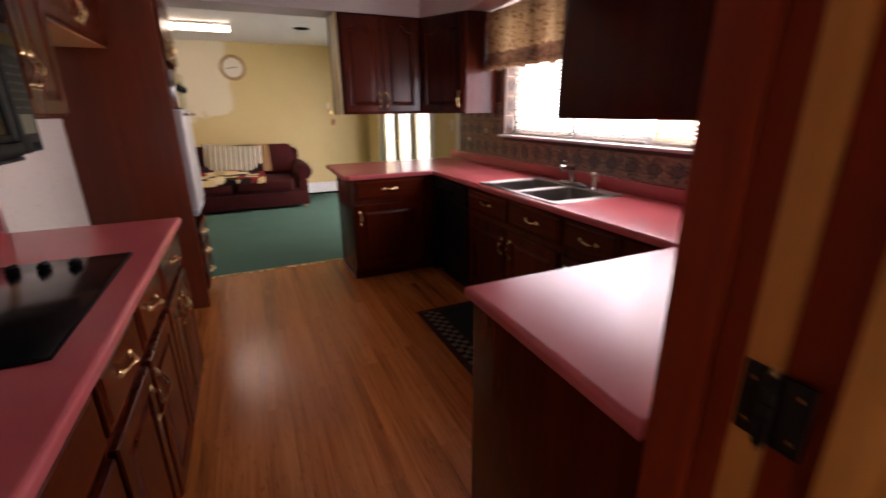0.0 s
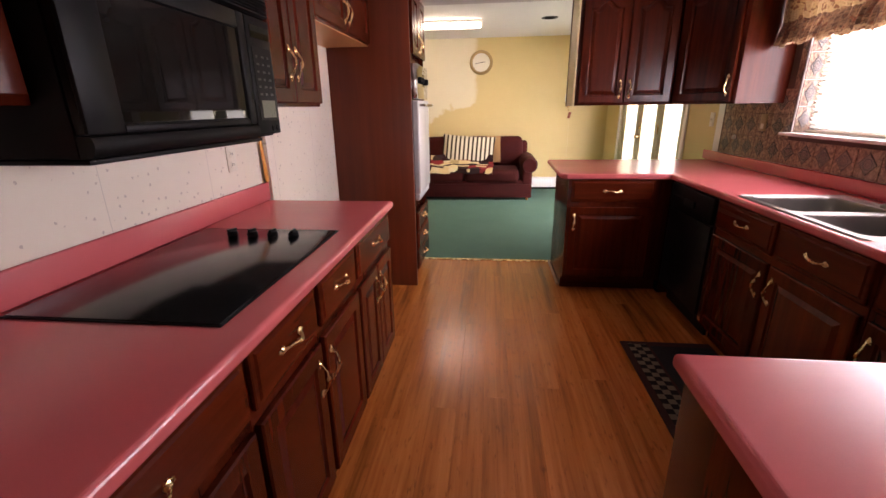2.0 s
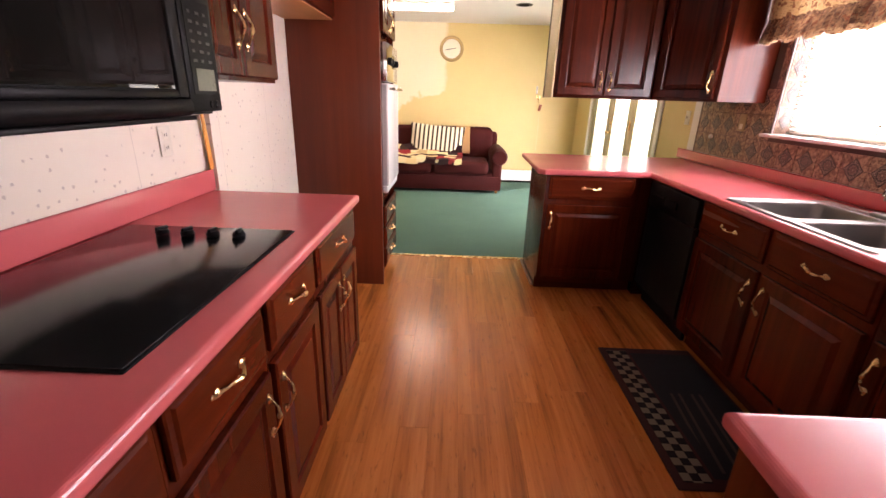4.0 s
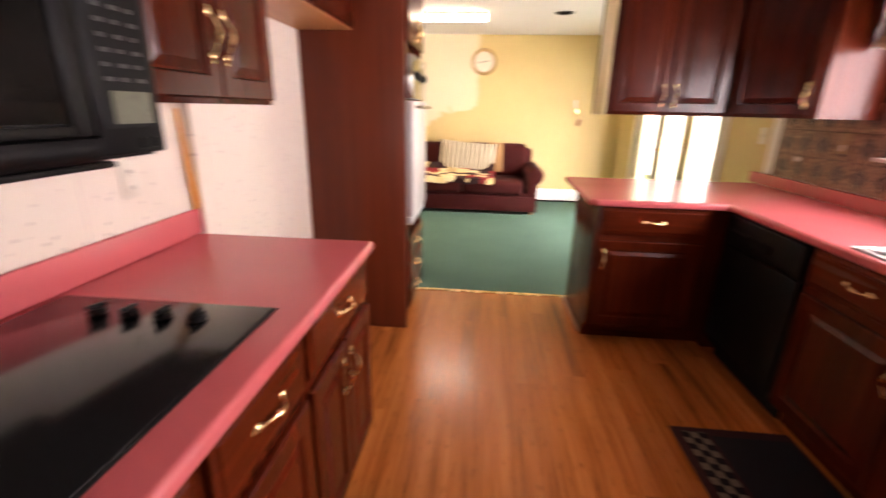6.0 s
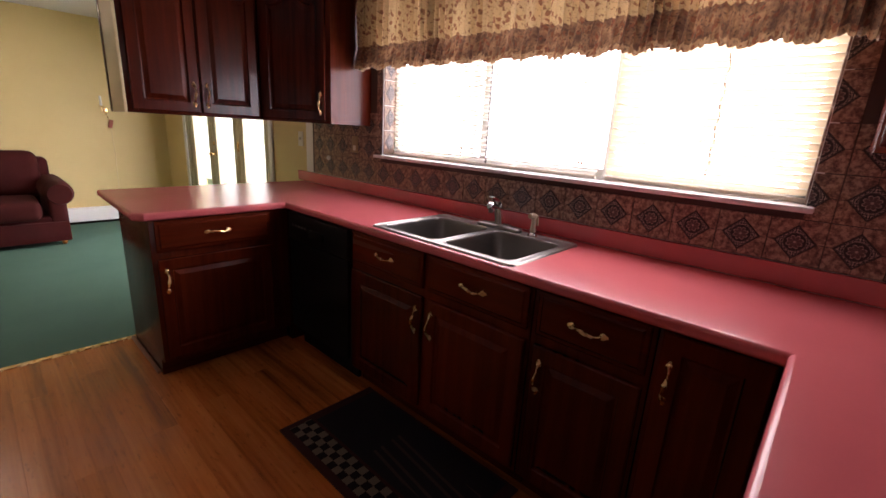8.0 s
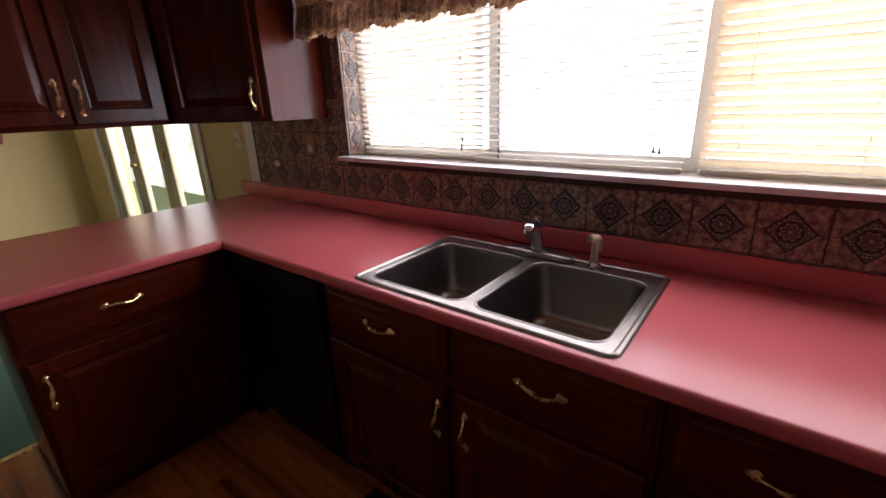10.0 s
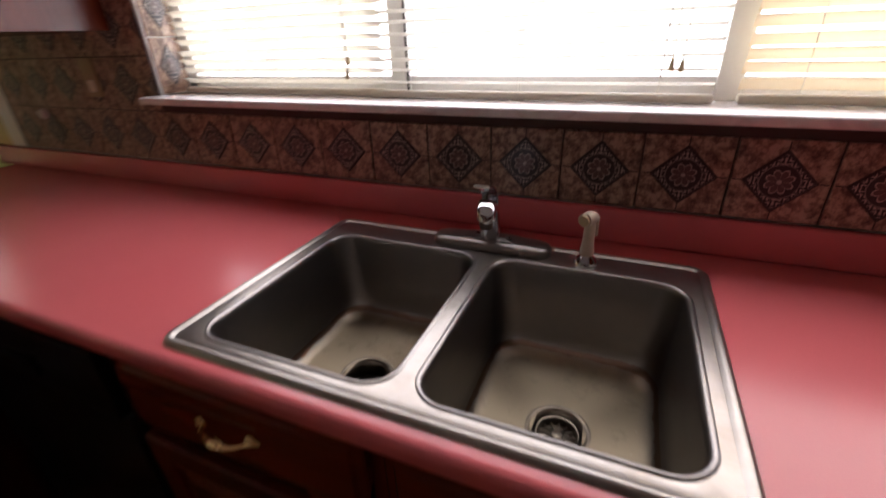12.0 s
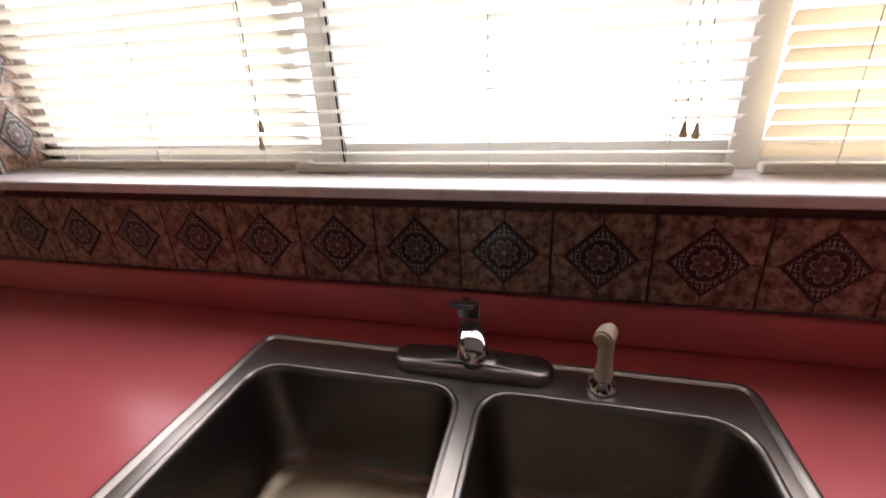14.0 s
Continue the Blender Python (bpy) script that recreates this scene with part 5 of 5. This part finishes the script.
front(tall, "door", (TF, 3.51, 1.74), (0, 1, 0), (1, 0, 0), 0.285, SOFF - 1.76, (0.255, 0.09, True))
front(tall, "door", (TF, 3.803, 1.74), (0, 1, 0), (1, 0, 0), 0.285, SOFF - 1.76, (0.03, 0.09, True))
oven = holder("wall_oven", (TF, 3.8, 0.7), "white enamelled wall oven with a steel control panel", "oven")
wpart("door", bx(TF - 0.02, TF + 0.042, 3.535, 4.065, 0.74, 1.43, 0.008), M["enamel"], oven)
wpart("door_handle", join(tube([(TF + 0.075, 3.57, 1.395), (TF + 0.075, 4.03, 1.395)], 0.010, 10), bx(TF + 0.04, TF + 0.08, 3.59, 3.61, 1.387, 1.403), bx(TF + 0.04, TF + 0.08, 3.99, 4.01, 1.387, 1.403)), M["steel"], oven)
wpart("lower_trim", bx(TF - 0.02, TF + 0.03, 3.535, 4.065, 0.69, 0.737, 0.004), M["alu"], oven)
ctl = wpart("control_panel", bx(TF - 0.02, TF + 0.035, 3.535, 4.065, 1.44, 1.68, 0.006), M["chrome"], oven)
for y in (3.62, 3.72, 3.95):
    wpart("knob", shift(lathe([(0.024, 0.0), (0.022, 0.02), (0.018, 0.024), (0.0001, 0.025)], 18), pose(TF + 0.035, y, 1.57, 0, 90, 0)), M["black_plastic"], ctl)
wpart("clock_face", bx(TF + 0.035, TF + 0.037, 3.78, 3.90, 1.53, 1.62), M["oven_glass"], ctl)
wpart("side_edge", bx(TF - 0.015, TF + 0.03, 3.53, 3.5345, 0.75, 1.42), M["alu"], oven)

# ---- small things of the left wall ----
outlet = holder("wall_outlet", (LB, 2.17, 1.16), "ivory duplex outlet on the papered wall", "outlet")
wpart("plate", bx(LB + 0.0005, LB + 0.006, 2.137, 2.207, 1.105, 1.22, 0.002), M["white_plastic"], outlet)
for z in (1.138, 1.186):
    s = wpart("socket", bx(LB + 0.006, LB + 0.008, 2.156, 2.188, z - 0.014, z + 0.014, 0.0009), M["white_plastic"], outlet)
    for y in (2.165, 2.177):
        wpart("slot", bx(LB + 0.008, LB + 0.0085, y, y + 0.003, z - 0.006, z + 0.006), M["shadow_gap"], s)
stick = bx(-0.012, 0.012, -0.004, 0.004, 0, 0.36, 0.003)
for v in stick.verts:
    v.co.x *= 0.55 + 0.9 * (1 - v.co.z / 0.36)
solo("wooden_spatula", shift(stick, frame_of((-0.694, 2.444, 1.0125), (0, 1, 0), (-1, 0, 0)) @ pose(0, 0, 0, 0, -5, 0)), M["oak"], "flat wooden stick leaning on the wall above the backsplash", "wooden stick")

# ---- rug ----
rug = bx(0, 0.515, 0, 0.96, 0, 0.010, 0.003)
r = solo("kitchen_mat", rug, M["rug"], "dark woven kitchen mat with a checked border on the floor", "mat")
r.matrix_basis = pose(1.29, 2.685, 0.001) @ Matrix.Diagonal((1, -1, 1, 1))

# ---- living room ----
sofa = holder("sofa", (0.1, 7.4, 0), "burgundy velvet sofa with rolled arms against the wall", "sofa")
SX = (-0.95, 1.10)


def soft_box(x0, x1, y0, y1, z0, z1, r=0.06, sag=0.0):
    bm = bx(x0, x1, y0, y1, z0, z1)
    bmesh.ops.bevel(bm, geom=bm.edges[:], offset=r, segments=4, affect="EDGES", profile=0.5)
    for v in bm.verts:
        v.co += Vector((0.006 * math.sin(9 * v.co.z + 3 * v.co.y), 0.006 * math.sin(7 * v.co.x), 0.008 * math.sin(5 * v.co.x + 2)))
    return bm


wpart("base", soft_box(-0.90, 1.05, 7.0, 7.85, 0.06, 0.30, 0.03), M["velvet"], sofa)
wpart("skirt", bx(-0.93, 1.09, 6.965, 7.0, 0.045, 0.25, 0.012), M["velvet"], sofa)
for a, b in ((-0.75, 0.06), (0.07, 0.90)):
    wpart("seat_cushion", soft_box(a, b, 6.94, 7.60, 0.27, 0.47, 0.07), M["velvet"], sofa)
for a, b in ((-0.76, 0.06), (0.07, 0.985)):
    wpart("back_cushion", shift(soft_box(a, b, -0.12, 0.13, 0, 0.50, 0.09), pose(0, 7.68, 0.42, -8)), M["velvet"], sofa)
wpart("back_frame", soft_box(-0.92, 1.075, 7.72, 7.92, 0.06, 0.84, 0.06), M["velvet"], sofa)
for x in (-0.86, 1.02):
    arm = join(soft_box(x - 0.075, x + 0.075, 6.99, 7.86, 0.06, 0.52, 0.04), tube([(x + (0.03 if x > 0 else -0.03), 6.97 + k * 0.1, 0.53) for k in range(10)], [0.10, 0.128] + [0.13] * 7 + [0.11], 16))
    wpart("arm", arm, M["velvet"], sofa)
for x, y in ((-0.87, 7.03), (1.03, 7.03), (-0.87, 7.82), (1.03, 7.82)):
    wpart("foot", shift(lathe([(0.018, 0.0), (0.026, 0.06)], 12), pose(x, y, 0.004)), M["oak"], sofa)


def cushion(w, h, d):
    bm = bmesh.new()
    n = 14
    top_, bot = [], []
    for side, store in ((1, top_), (-1, bot)):
        for j in range(n + 1):
            row = []
            for i in range(n + 1):
                a, b = i / n * 2 - 1, j / n * 2 - 1
                puff = max(0, (1 - a ** 4) * (1 - b ** 4)) ** 0.6
                row.append(bm.verts.new((a * w / 2 * (1 - 0.05 * (1 - b * b)), side * d / 2 * puff, b * h / 2 * (1 - 0.07 * (1 - a * a)))))
            store.append(row)
    for store in (top_, bot):
        for j in range(n):
            for i in range(n):
                bm.faces.new((store[j][i], store[j][i + 1], store[j + 1][i + 1], store[j + 1][i]))
    bmesh.ops.remove_doubles(bm, verts=bm.verts[:], dist=1e-4)
    return bm


c = solo("striped_cushion", cushion(0.86, 0.50, 0.16), M["striped"], "large striped cushion leaning on the sofa back", "cushion")
c.matrix_basis = pose(0.10, 7.50, 0.70, -14, 4, 0)


def draped(x0, x1, path, seed, thick=0.012, nx=26, jag=0.02):
    """Cloth laid along a path in the y-z plane between x0 and x1."""
    bm = bmesh.new()
    rng = random.Random(seed)
    ph = [rng.uniform(0, 6.28) for _ in range(4)]
    rows = []
    for k, (y, z) in enumerate(path):
        row = []
        for i in range(nx + 1):
            x = x0 + (x1 - x0) * i / nx
            wob = jag * math.sin(6 * x + ph[0] + k) + 0.5 * jag * math.sin(15 * x + ph[1] - k)
            row.append(bm.verts.new((x + 0.4 * wob, y + wob, z + 0.4 * jag * math.sin(18 * x + ph[2] + 0.7 * k))))
        rows.append(row)
    for a, b in zip(rows, rows[1:]):
        for i in range(nx):
            bm.faces.new((a[i], a[i + 1], b[i + 1], b[i]))
    bmesh.ops.recalc_face_normals(bm, faces=bm.faces[:])
    bmesh.ops.solidify(bm, geom=bm.faces[:], thickness=thick)
    return bm


solo("patchwork_blanket", draped(-0.50, 0.50, [(6.93, 0.42), (6.94, 0.48), (7.05, 0.502), (7.2, 0.505), (7.32, 0.515), (7.42, 0.57), (7.47, 0.64)], 3, 0.014), M["patchwork"],
     "crumpled patchwork blanket on the sofa seat", "blanket")
solo("tan_throw", draped(0.40, 0.62, [(7.50, 0.52), (7.525, 0.62), (7.545, 0.75), (7.57, 0.86), (7.64, 0.93), (7.74, 0.92)], 5, 0.012, 12, 0.008), M["tan_cloth"], "tan throw hanging over the sofa back", "throw")

for ob in (sofa, *[o for o in scene.objects if o.name.startswith(("striped_cushion", "patchwork_blanket", "tan_throw"))]):
    ob.location += Vector((0.035, -0.09, 0))

heater = holder("baseboard_heater", (1.0, 7.9, 0), "white baseboard heater along the yellow wall", "heater")
wpart("cover", bx(-2.5, 2.30, 7.885, 7.945, 0.035, 0.19, 0.006), M["white_paint"], heater)
wpart("top_lip", bx(-2.5, 2.30, 7.875, 7.945, 0.192, 0.205, 0.003), M["white_paint"], heater)
# Dark strip coloured as the shade below the heater cover.
wpart("foot_shade_strip", bx(-2.5, 2.30, 7.90, 7.945, 0.004, 0.034), M["shadow_gap"], heater)

clock = holder("wall_clock", (0.315, 7.93, 2.07), "round wall clock with a gilt rim and pale face", "clock")
CM = pose(0.315, 7.948, 2.07, 90)
wpart("rim", shift(lathe([(0.140, 0.0), (0.185, 0.0), (0.188, 0.012), (0.172, 0.030), (0.150, 0.030), (0.140, 0.016), (0.140, 0.0)], 40), CM), plain("gilt_clock_rim", (0.42, 0.28, 0.12), 0.35, 0.5), clock)
wpart("dial", shift(lathe([(0.0001, 0.0), (0.146, 0.0), (0.146, 0.010), (0.0001, 0.010)], 40), CM), M["white_plastic"], clock)
for a, l in ((100, 0.10), (-80, 0.07)):
    wpart("hand", shift(bx(-0.004, 0.004, 0, l, 0.0105, 0.0125), CM @ pose(0, 0, 0, 0, 0, a)), M["black_metal"], clock)

sc = holder("wall_sconce", (1.66, 7.92, 1.35), "gilt candle sconce with a hanging tag and cord", "sconce")
wpart("back_plate", shift(lathe([(0.035, 0.0), (0.032, 0.012), (0.0001, 0.016)], 16), pose(1.66, 7.948, 1.33, 90)), M["brass"], sc)
wpart("arm", tube([(1.66, 7.93, 1.32), (1.645, 7.88, 1.29), (1.62, 7.85, 1.31), (1.615, 7.85, 1.37)], 0.008, 8), M["brass"], sc)
wpart("drip_cup", shift(lathe([(0.012, 0.0), (0.03, 0.012), (0.032, 0.016)], 16), pose(1.615, 7.85, 1.365)), M["brass"], sc)
wpart("candle_tube", shift(lathe([(0.013, 0.0), (0.013, 0.11), (0.006, 0.118)], 12), pose(1.615, 7.85, 1.378)), M["candle"], sc)
wpart("hanging_tag", shift(bx(-0.022, 0.022, -0.004, 0.004, -0.05, 0.05, 0.003), pose(1.70, 7.93, 1.17, 0, 14, 0)), plain("red_brown_tag", (0.30, 0.07, 0.03), 0.5), sc)
wpart("chain", tube([(1.66, 7.935, 1.31), (1.68, 7.935, 1.25), (1.70, 7.935, 1.215)], 0.006, 6), M["brass"], sc)
wpart("power_cord", tube([(1.70, 7.943, 1.13), (1.705, 7.944, 0.7), (1.69, 7.944, 0.21)], 0.0018, 6), M["cord"], sc)

sc.location += Vector((0.085, 0, 0.06))

fl = holder("ceiling_light", (-0.27, 6.45, CEIL), "lit fluorescent ceiling light with a long ribbed cover", "ceiling light")
wpart("pan", bx(-0.88, 0.345, 6.38, 6.52, CEIL - 0.03, CEIL - 0.001, 0.004), M["white_paint"], fl)
wpart("cover", bx(-0.87, 0.335, 6.385, 6.515, CEIL - 0.085, CEIL - 0.031, 0.02, 4), M["lamp"], fl, "glowing translucent cover")
wpart("end_cap", bx(0.336, 0.35, 6.383, 6.517, CEIL - 0.087, CEIL - 0.004, 0.004), M["white_paint"], fl)

cv = holder("ceiling_vent", (1.203, 6.45, CEIL), "small dark round ceiling vent", "vent")
wpart("ring", shift(lathe([(0.065, -0.004), (0.10, -0.006), (0.105, -0.001)], 28), pose(1.203, 6.45, CEIL)), M["black_metal"], cv)
wpart("grille", shift(lathe([(0.0001, -0.012), (0.06, -0.010), (0.066, -0.001)], 28), pose(1.203, 6.45, CEIL)), M["shadow_gap"], cv)

# ---- patio doors ----
pd = tagged(new("door_1"), "three-leaf glazed patio door in cream frames", "", "", "structure")
pd.location = (2.45, 6.1, 0)
for a, b, z0, z1 in ((D0, D0 + 0.05, 0.001, DZ), (D1 - 0.05, D1, 0.001, DZ), (D0 + 0.05, D1 - 0.05, DZ - 0.05, DZ - 0.001)):
    wpart("door_frame", bx(2.395, 2.52, a, b, z0, z1, 0.004), M["yellow_paint"], pd)
for a, b in ((D0 - 0.07, D0 + 0.005), (D1 - 0.005, D1 + 0.07)):
    wpart("door_trim", bx(2.378, 2.394, a, b, 0.004, DZ + 0.06, 0.004), M["white_paint"], pd)
LW = (D1 - D0 - 0.10) / 3
SW = 0.115
for k in range(3):
    a = D0 + 0.05 + k * LW + 0.003
    b = a + LW - 0.006
    lf = wpart("door_leaf", join(bx(2.42, 2.462, a, a + SW, 0.012, 2.0, 0.004), bx(2.42, 2.462, b - SW, b, 0.012, 2.0, 0.004), bx(2.42, 2.462, a + SW, b - SW, 0.012, 0.22, 0.004),
                                  bx(2.42, 2.462, a + SW, b - SW, 1.88, 2.0, 0.004)), M["yellow_paint"], pd)
    g = wpart("pane", bx(2.438, 2.443, a + SW, b - SW, 0.22, 1.88), M["glass"], lf)
    g.visible_shadow = False
    if k == 1:
        kb = wpart("door_handle", join(shift(lathe([(0.028, 0.0), (0.026, 0.006), (0.01, 0.010), (0.010, 0.03), (0.026, 0.045), (0.02, 0.06), (0.0001, 0.062)], 18), pose(2.42, b - 0.055, 0.98, 0, -90, 0)),
                                       shift(lathe([(0.022, 0.0), (0.02, 0.012), (0.0001, 0.013)], 16), pose(2.42, b - 0.055, 1.10, 0, -90, 0))), M["brass"], lf, "brass door knob and lock")
for z in (0.3, 1.1, 1.8):
    wpart("hinge", bx(2.410, 2.4195, D0 + 0.045 + LW - 0.01, D0 + 0.045 + LW + 0.02, z - 0.05, z + 0.05, 0.002), M["brass"], pd)

sw = holder("light_switch", (2.39, 4.38, 1.25), "ivory light switch beside the patio doors", "light switch")
wpart("plate", bx(2.388, 2.3945, 4.345, 4.415, 1.19, 1.305, 0.002), M["white_plastic"], sw)
wpart("toggle", bx(2.376, 2.3885, 4.375, 4.385, 1.24, 1.26, 0.002), M["white_plastic"], sw)

# ---- tiles of the window wall ----
T, TZ, TY = 0.156, 0.9945, 2.137 - 0.156 * 11


def tile_mesh(cut=None):
    """Square tile facing -x, with a raised medallion diamond outlined by dark lines."""
    g, h, r = 0.0018, T / 2, 0.060
    e = h - g
    bm = bmesh.new()

    def ring(pts, x):
        return [bm.verts.new((x, y, z)) for y, z in pts]
    sq = [(-e, -e), (0, -e), (e, -e), (e, 0), (e, e), (0, e), (-e, e), (-e, 0)]
    sq2 = [(y * 0.975, z * 0.975) for y, z in sq]
    dm = [(-r / 2, -r / 2), (0, -r), (r / 2, -r / 2), (r, 0), (r / 2, r / 2), (0, r), (-r / 2, r / 2), (-r, 0)]
    rings = [ring(sq, 0.0), ring(sq, -0.005), ring(sq2, -0.006), ring(dm, -0.006), ring([(y * 0.94, z * 0.94) for y, z in dm], -0.0055), ring([(y * 0.91, z * 0.91) for y, z in dm], -0.0072)]
    for k, (a, b) in enumerate(zip(rings, rings[1:])):
        for i in range(8):
            f = bm.faces.new((a[i], a[(i + 1) % 8], b[(i + 1) % 8], b[i]))
            f.material_index = 1 if k == 3 else (2 if k == 4 else 0)
    f = bm.faces.new(rings[-1])
    f.material_index = 2
    w = 0.0011
    for y0, y1, z0, z1 in ((-w, w, r, e * 0.97), (-w, w, -e * 0.97, -r), (r, e * 0.97, -w, w), (-e * 0.97, -r, -w, w)):
        f = bm.faces.new([bm.verts.new(p) for p in ((-0.0063, y0, z0), (-0.0063, y1, z0), (-0.0063, y1, z1), (-0.0063, y0, z1))])
        f.material_index = 1
    me = mesh_of("tile", bm, [M["tile_field"], M["tile_line"], M["tile_diamond"]])
    return me


TILE = tile_mesh()
board = tagged(new("wall_tiling", mesh_of("wall_tiling", join(
    bx(2.3895, 2.3945, 0.41, 4.19, 0.995, 1.176), bx(2.3895, 2.3945, 3.335, 4.19, 1.1762, 2.15), bx(2.3895, 2.3945, 0.41, 1.095, 1.1762, 2.15)), M["grout"])),
    "brown patterned wall tiles with scrolled diamond medallions", "", "", "structure")
for j in range(8):
    for i in range(-2, 30):
        yc, zc = TY + (i + 0.5) * T, TZ + (j + 0.5) * T
        if yc - T / 2 < 0.40 or yc + T / 2 > 4.20 or zc + T / 2 > 2.16:
            continue
        if j >= 1 and yc + T / 2 > 1.10 and yc - T / 2 < 3.30:
            continue
        if zc - T / 2 > 1.37 and (yc + T / 2 > 3.47 or yc < 0.99):
            continue
        o = new("tile", TILE)
        o.parent = board
        o.location = (2.3900, yc, zc)
        o.rotation_euler = (random.uniform(-0.004, 0.004), 0, 0)


def cut_tile(lo, hi):
    """The part of a tile between two heights of its own y axis."""
    bm = bmesh.new()
    bm.from_mesh(TILE)
    for co, no in (((0, lo, 0), (0, -1, 0)), ((0, hi, 0), (0, 1, 0))):
        bmesh.ops.bisect_plane(bm, geom=bm.verts[:] + bm.edges[:] + bm.faces[:], plane_co=co, plane_no=no, clear_outer=True)
    return mesh_of("tile", bm, [M["tile_field"], M["tile_line"], M["tile_diamond"]])


for i, lo, hi in ((4, -T / 2, 1.118 - (TY + 4.5 * T)), (18, 3.332 - (TY + 18.5 * T), T / 2)):
    me = cut_tile(lo, hi)
    for j in range(1, 7):
        o = new("tile", me)
        o.parent = board
        o.location = (2.3900, TY + (i + 0.5) * T, TZ + (j + 0.5) * T)
for side, y in ((1, W1 - 0.001), (-1, W0 + 0.001)):
    for j in range(6):
        zc = 1.198 + (j + 0.5) * T
        if zc + T / 2 > WZ1 + 0.06:
            continue
        o = new("tile", TILE)
        o.parent = board
        o.matrix_basis = pose(2.398 + T / 2 * 0.62, y, zc, 0, 0, 90 if side > 0 else -90) @ Matrix.Diagonal((1, 0.62, 1, 1))
ol = holder("wall_outlet", (2.38, 3.62, 1.25), "dull brown outlet plate on the tiled wall", "outlet")
wpart("plate", bx(2.376, 2.3828, 3.585, 3.655, 1.19, 1.305, 0.002), plain("tan_plate", (0.35, 0.26, 0.14), 0.4), ol)
wpart("socket", bx(2.3745, 2.376, 3.604, 3.636, 1.205, 1.24, 0.0005), M["white_plastic"], ol)
hk = holder("wall_hook", (2.38, 3.93, 1.13), "small white knob hook on the tiled wall", "hook")
wpart("stem", shift(lathe([(0.008, 0.0), (0.006, 0.012)], 12), pose(2.3828, 3.925, 1.13, 0, -90, 0)), M["chrome"], hk)
# White ball colour stands in for the highlight on a chrome knob.
wpart("ball", shift(lathe([(0.006, 0.010), (0.016, 0.014), (0.019, 0.022), (0.014, 0.032), (0.0001, 0.035)], 16), pose(2.3828, 3.925, 1.13, 0, -90, 0)), M["enamel"], hk)

# ---- floor planks ----
PW, PL = 0.128, 1.62
PLANKS = {}


def plank(x0, x1, y0, y1):
    key = (round(x1 - x0, 3), round(y1 - y0, 3))
    if key not in PLANKS:
        w, l = key
        rows = [[(s, s, z), (w - s, s, z), (w - s, l - s, z), (s, l - s, z)] for s, z in ((0.0002, -0.006), (0.0002, -0.0006), (0.0008, 0.0))]
        PLANKS[key] = mesh_of("plank", loops(rows), M["laminate"])
    o = new("plank", PLANKS[key])
    o.parent = floor
    o.location = (x0, y0, 0.0)


x, i = LX, 0
while x < WX - 0.01:
    x1 = min(x + PW, WX)
    y = -2.4 - ((i * 0.47) % 1.0) * PL
    while y < STEP - 0.02:
        a, b = max(y, -2.4), min(y + PL, STEP - 0.018)
        if b - a > 0.02:
            plank(x, x1, a, b)
        y += PL
    x, i = x1, i + 1
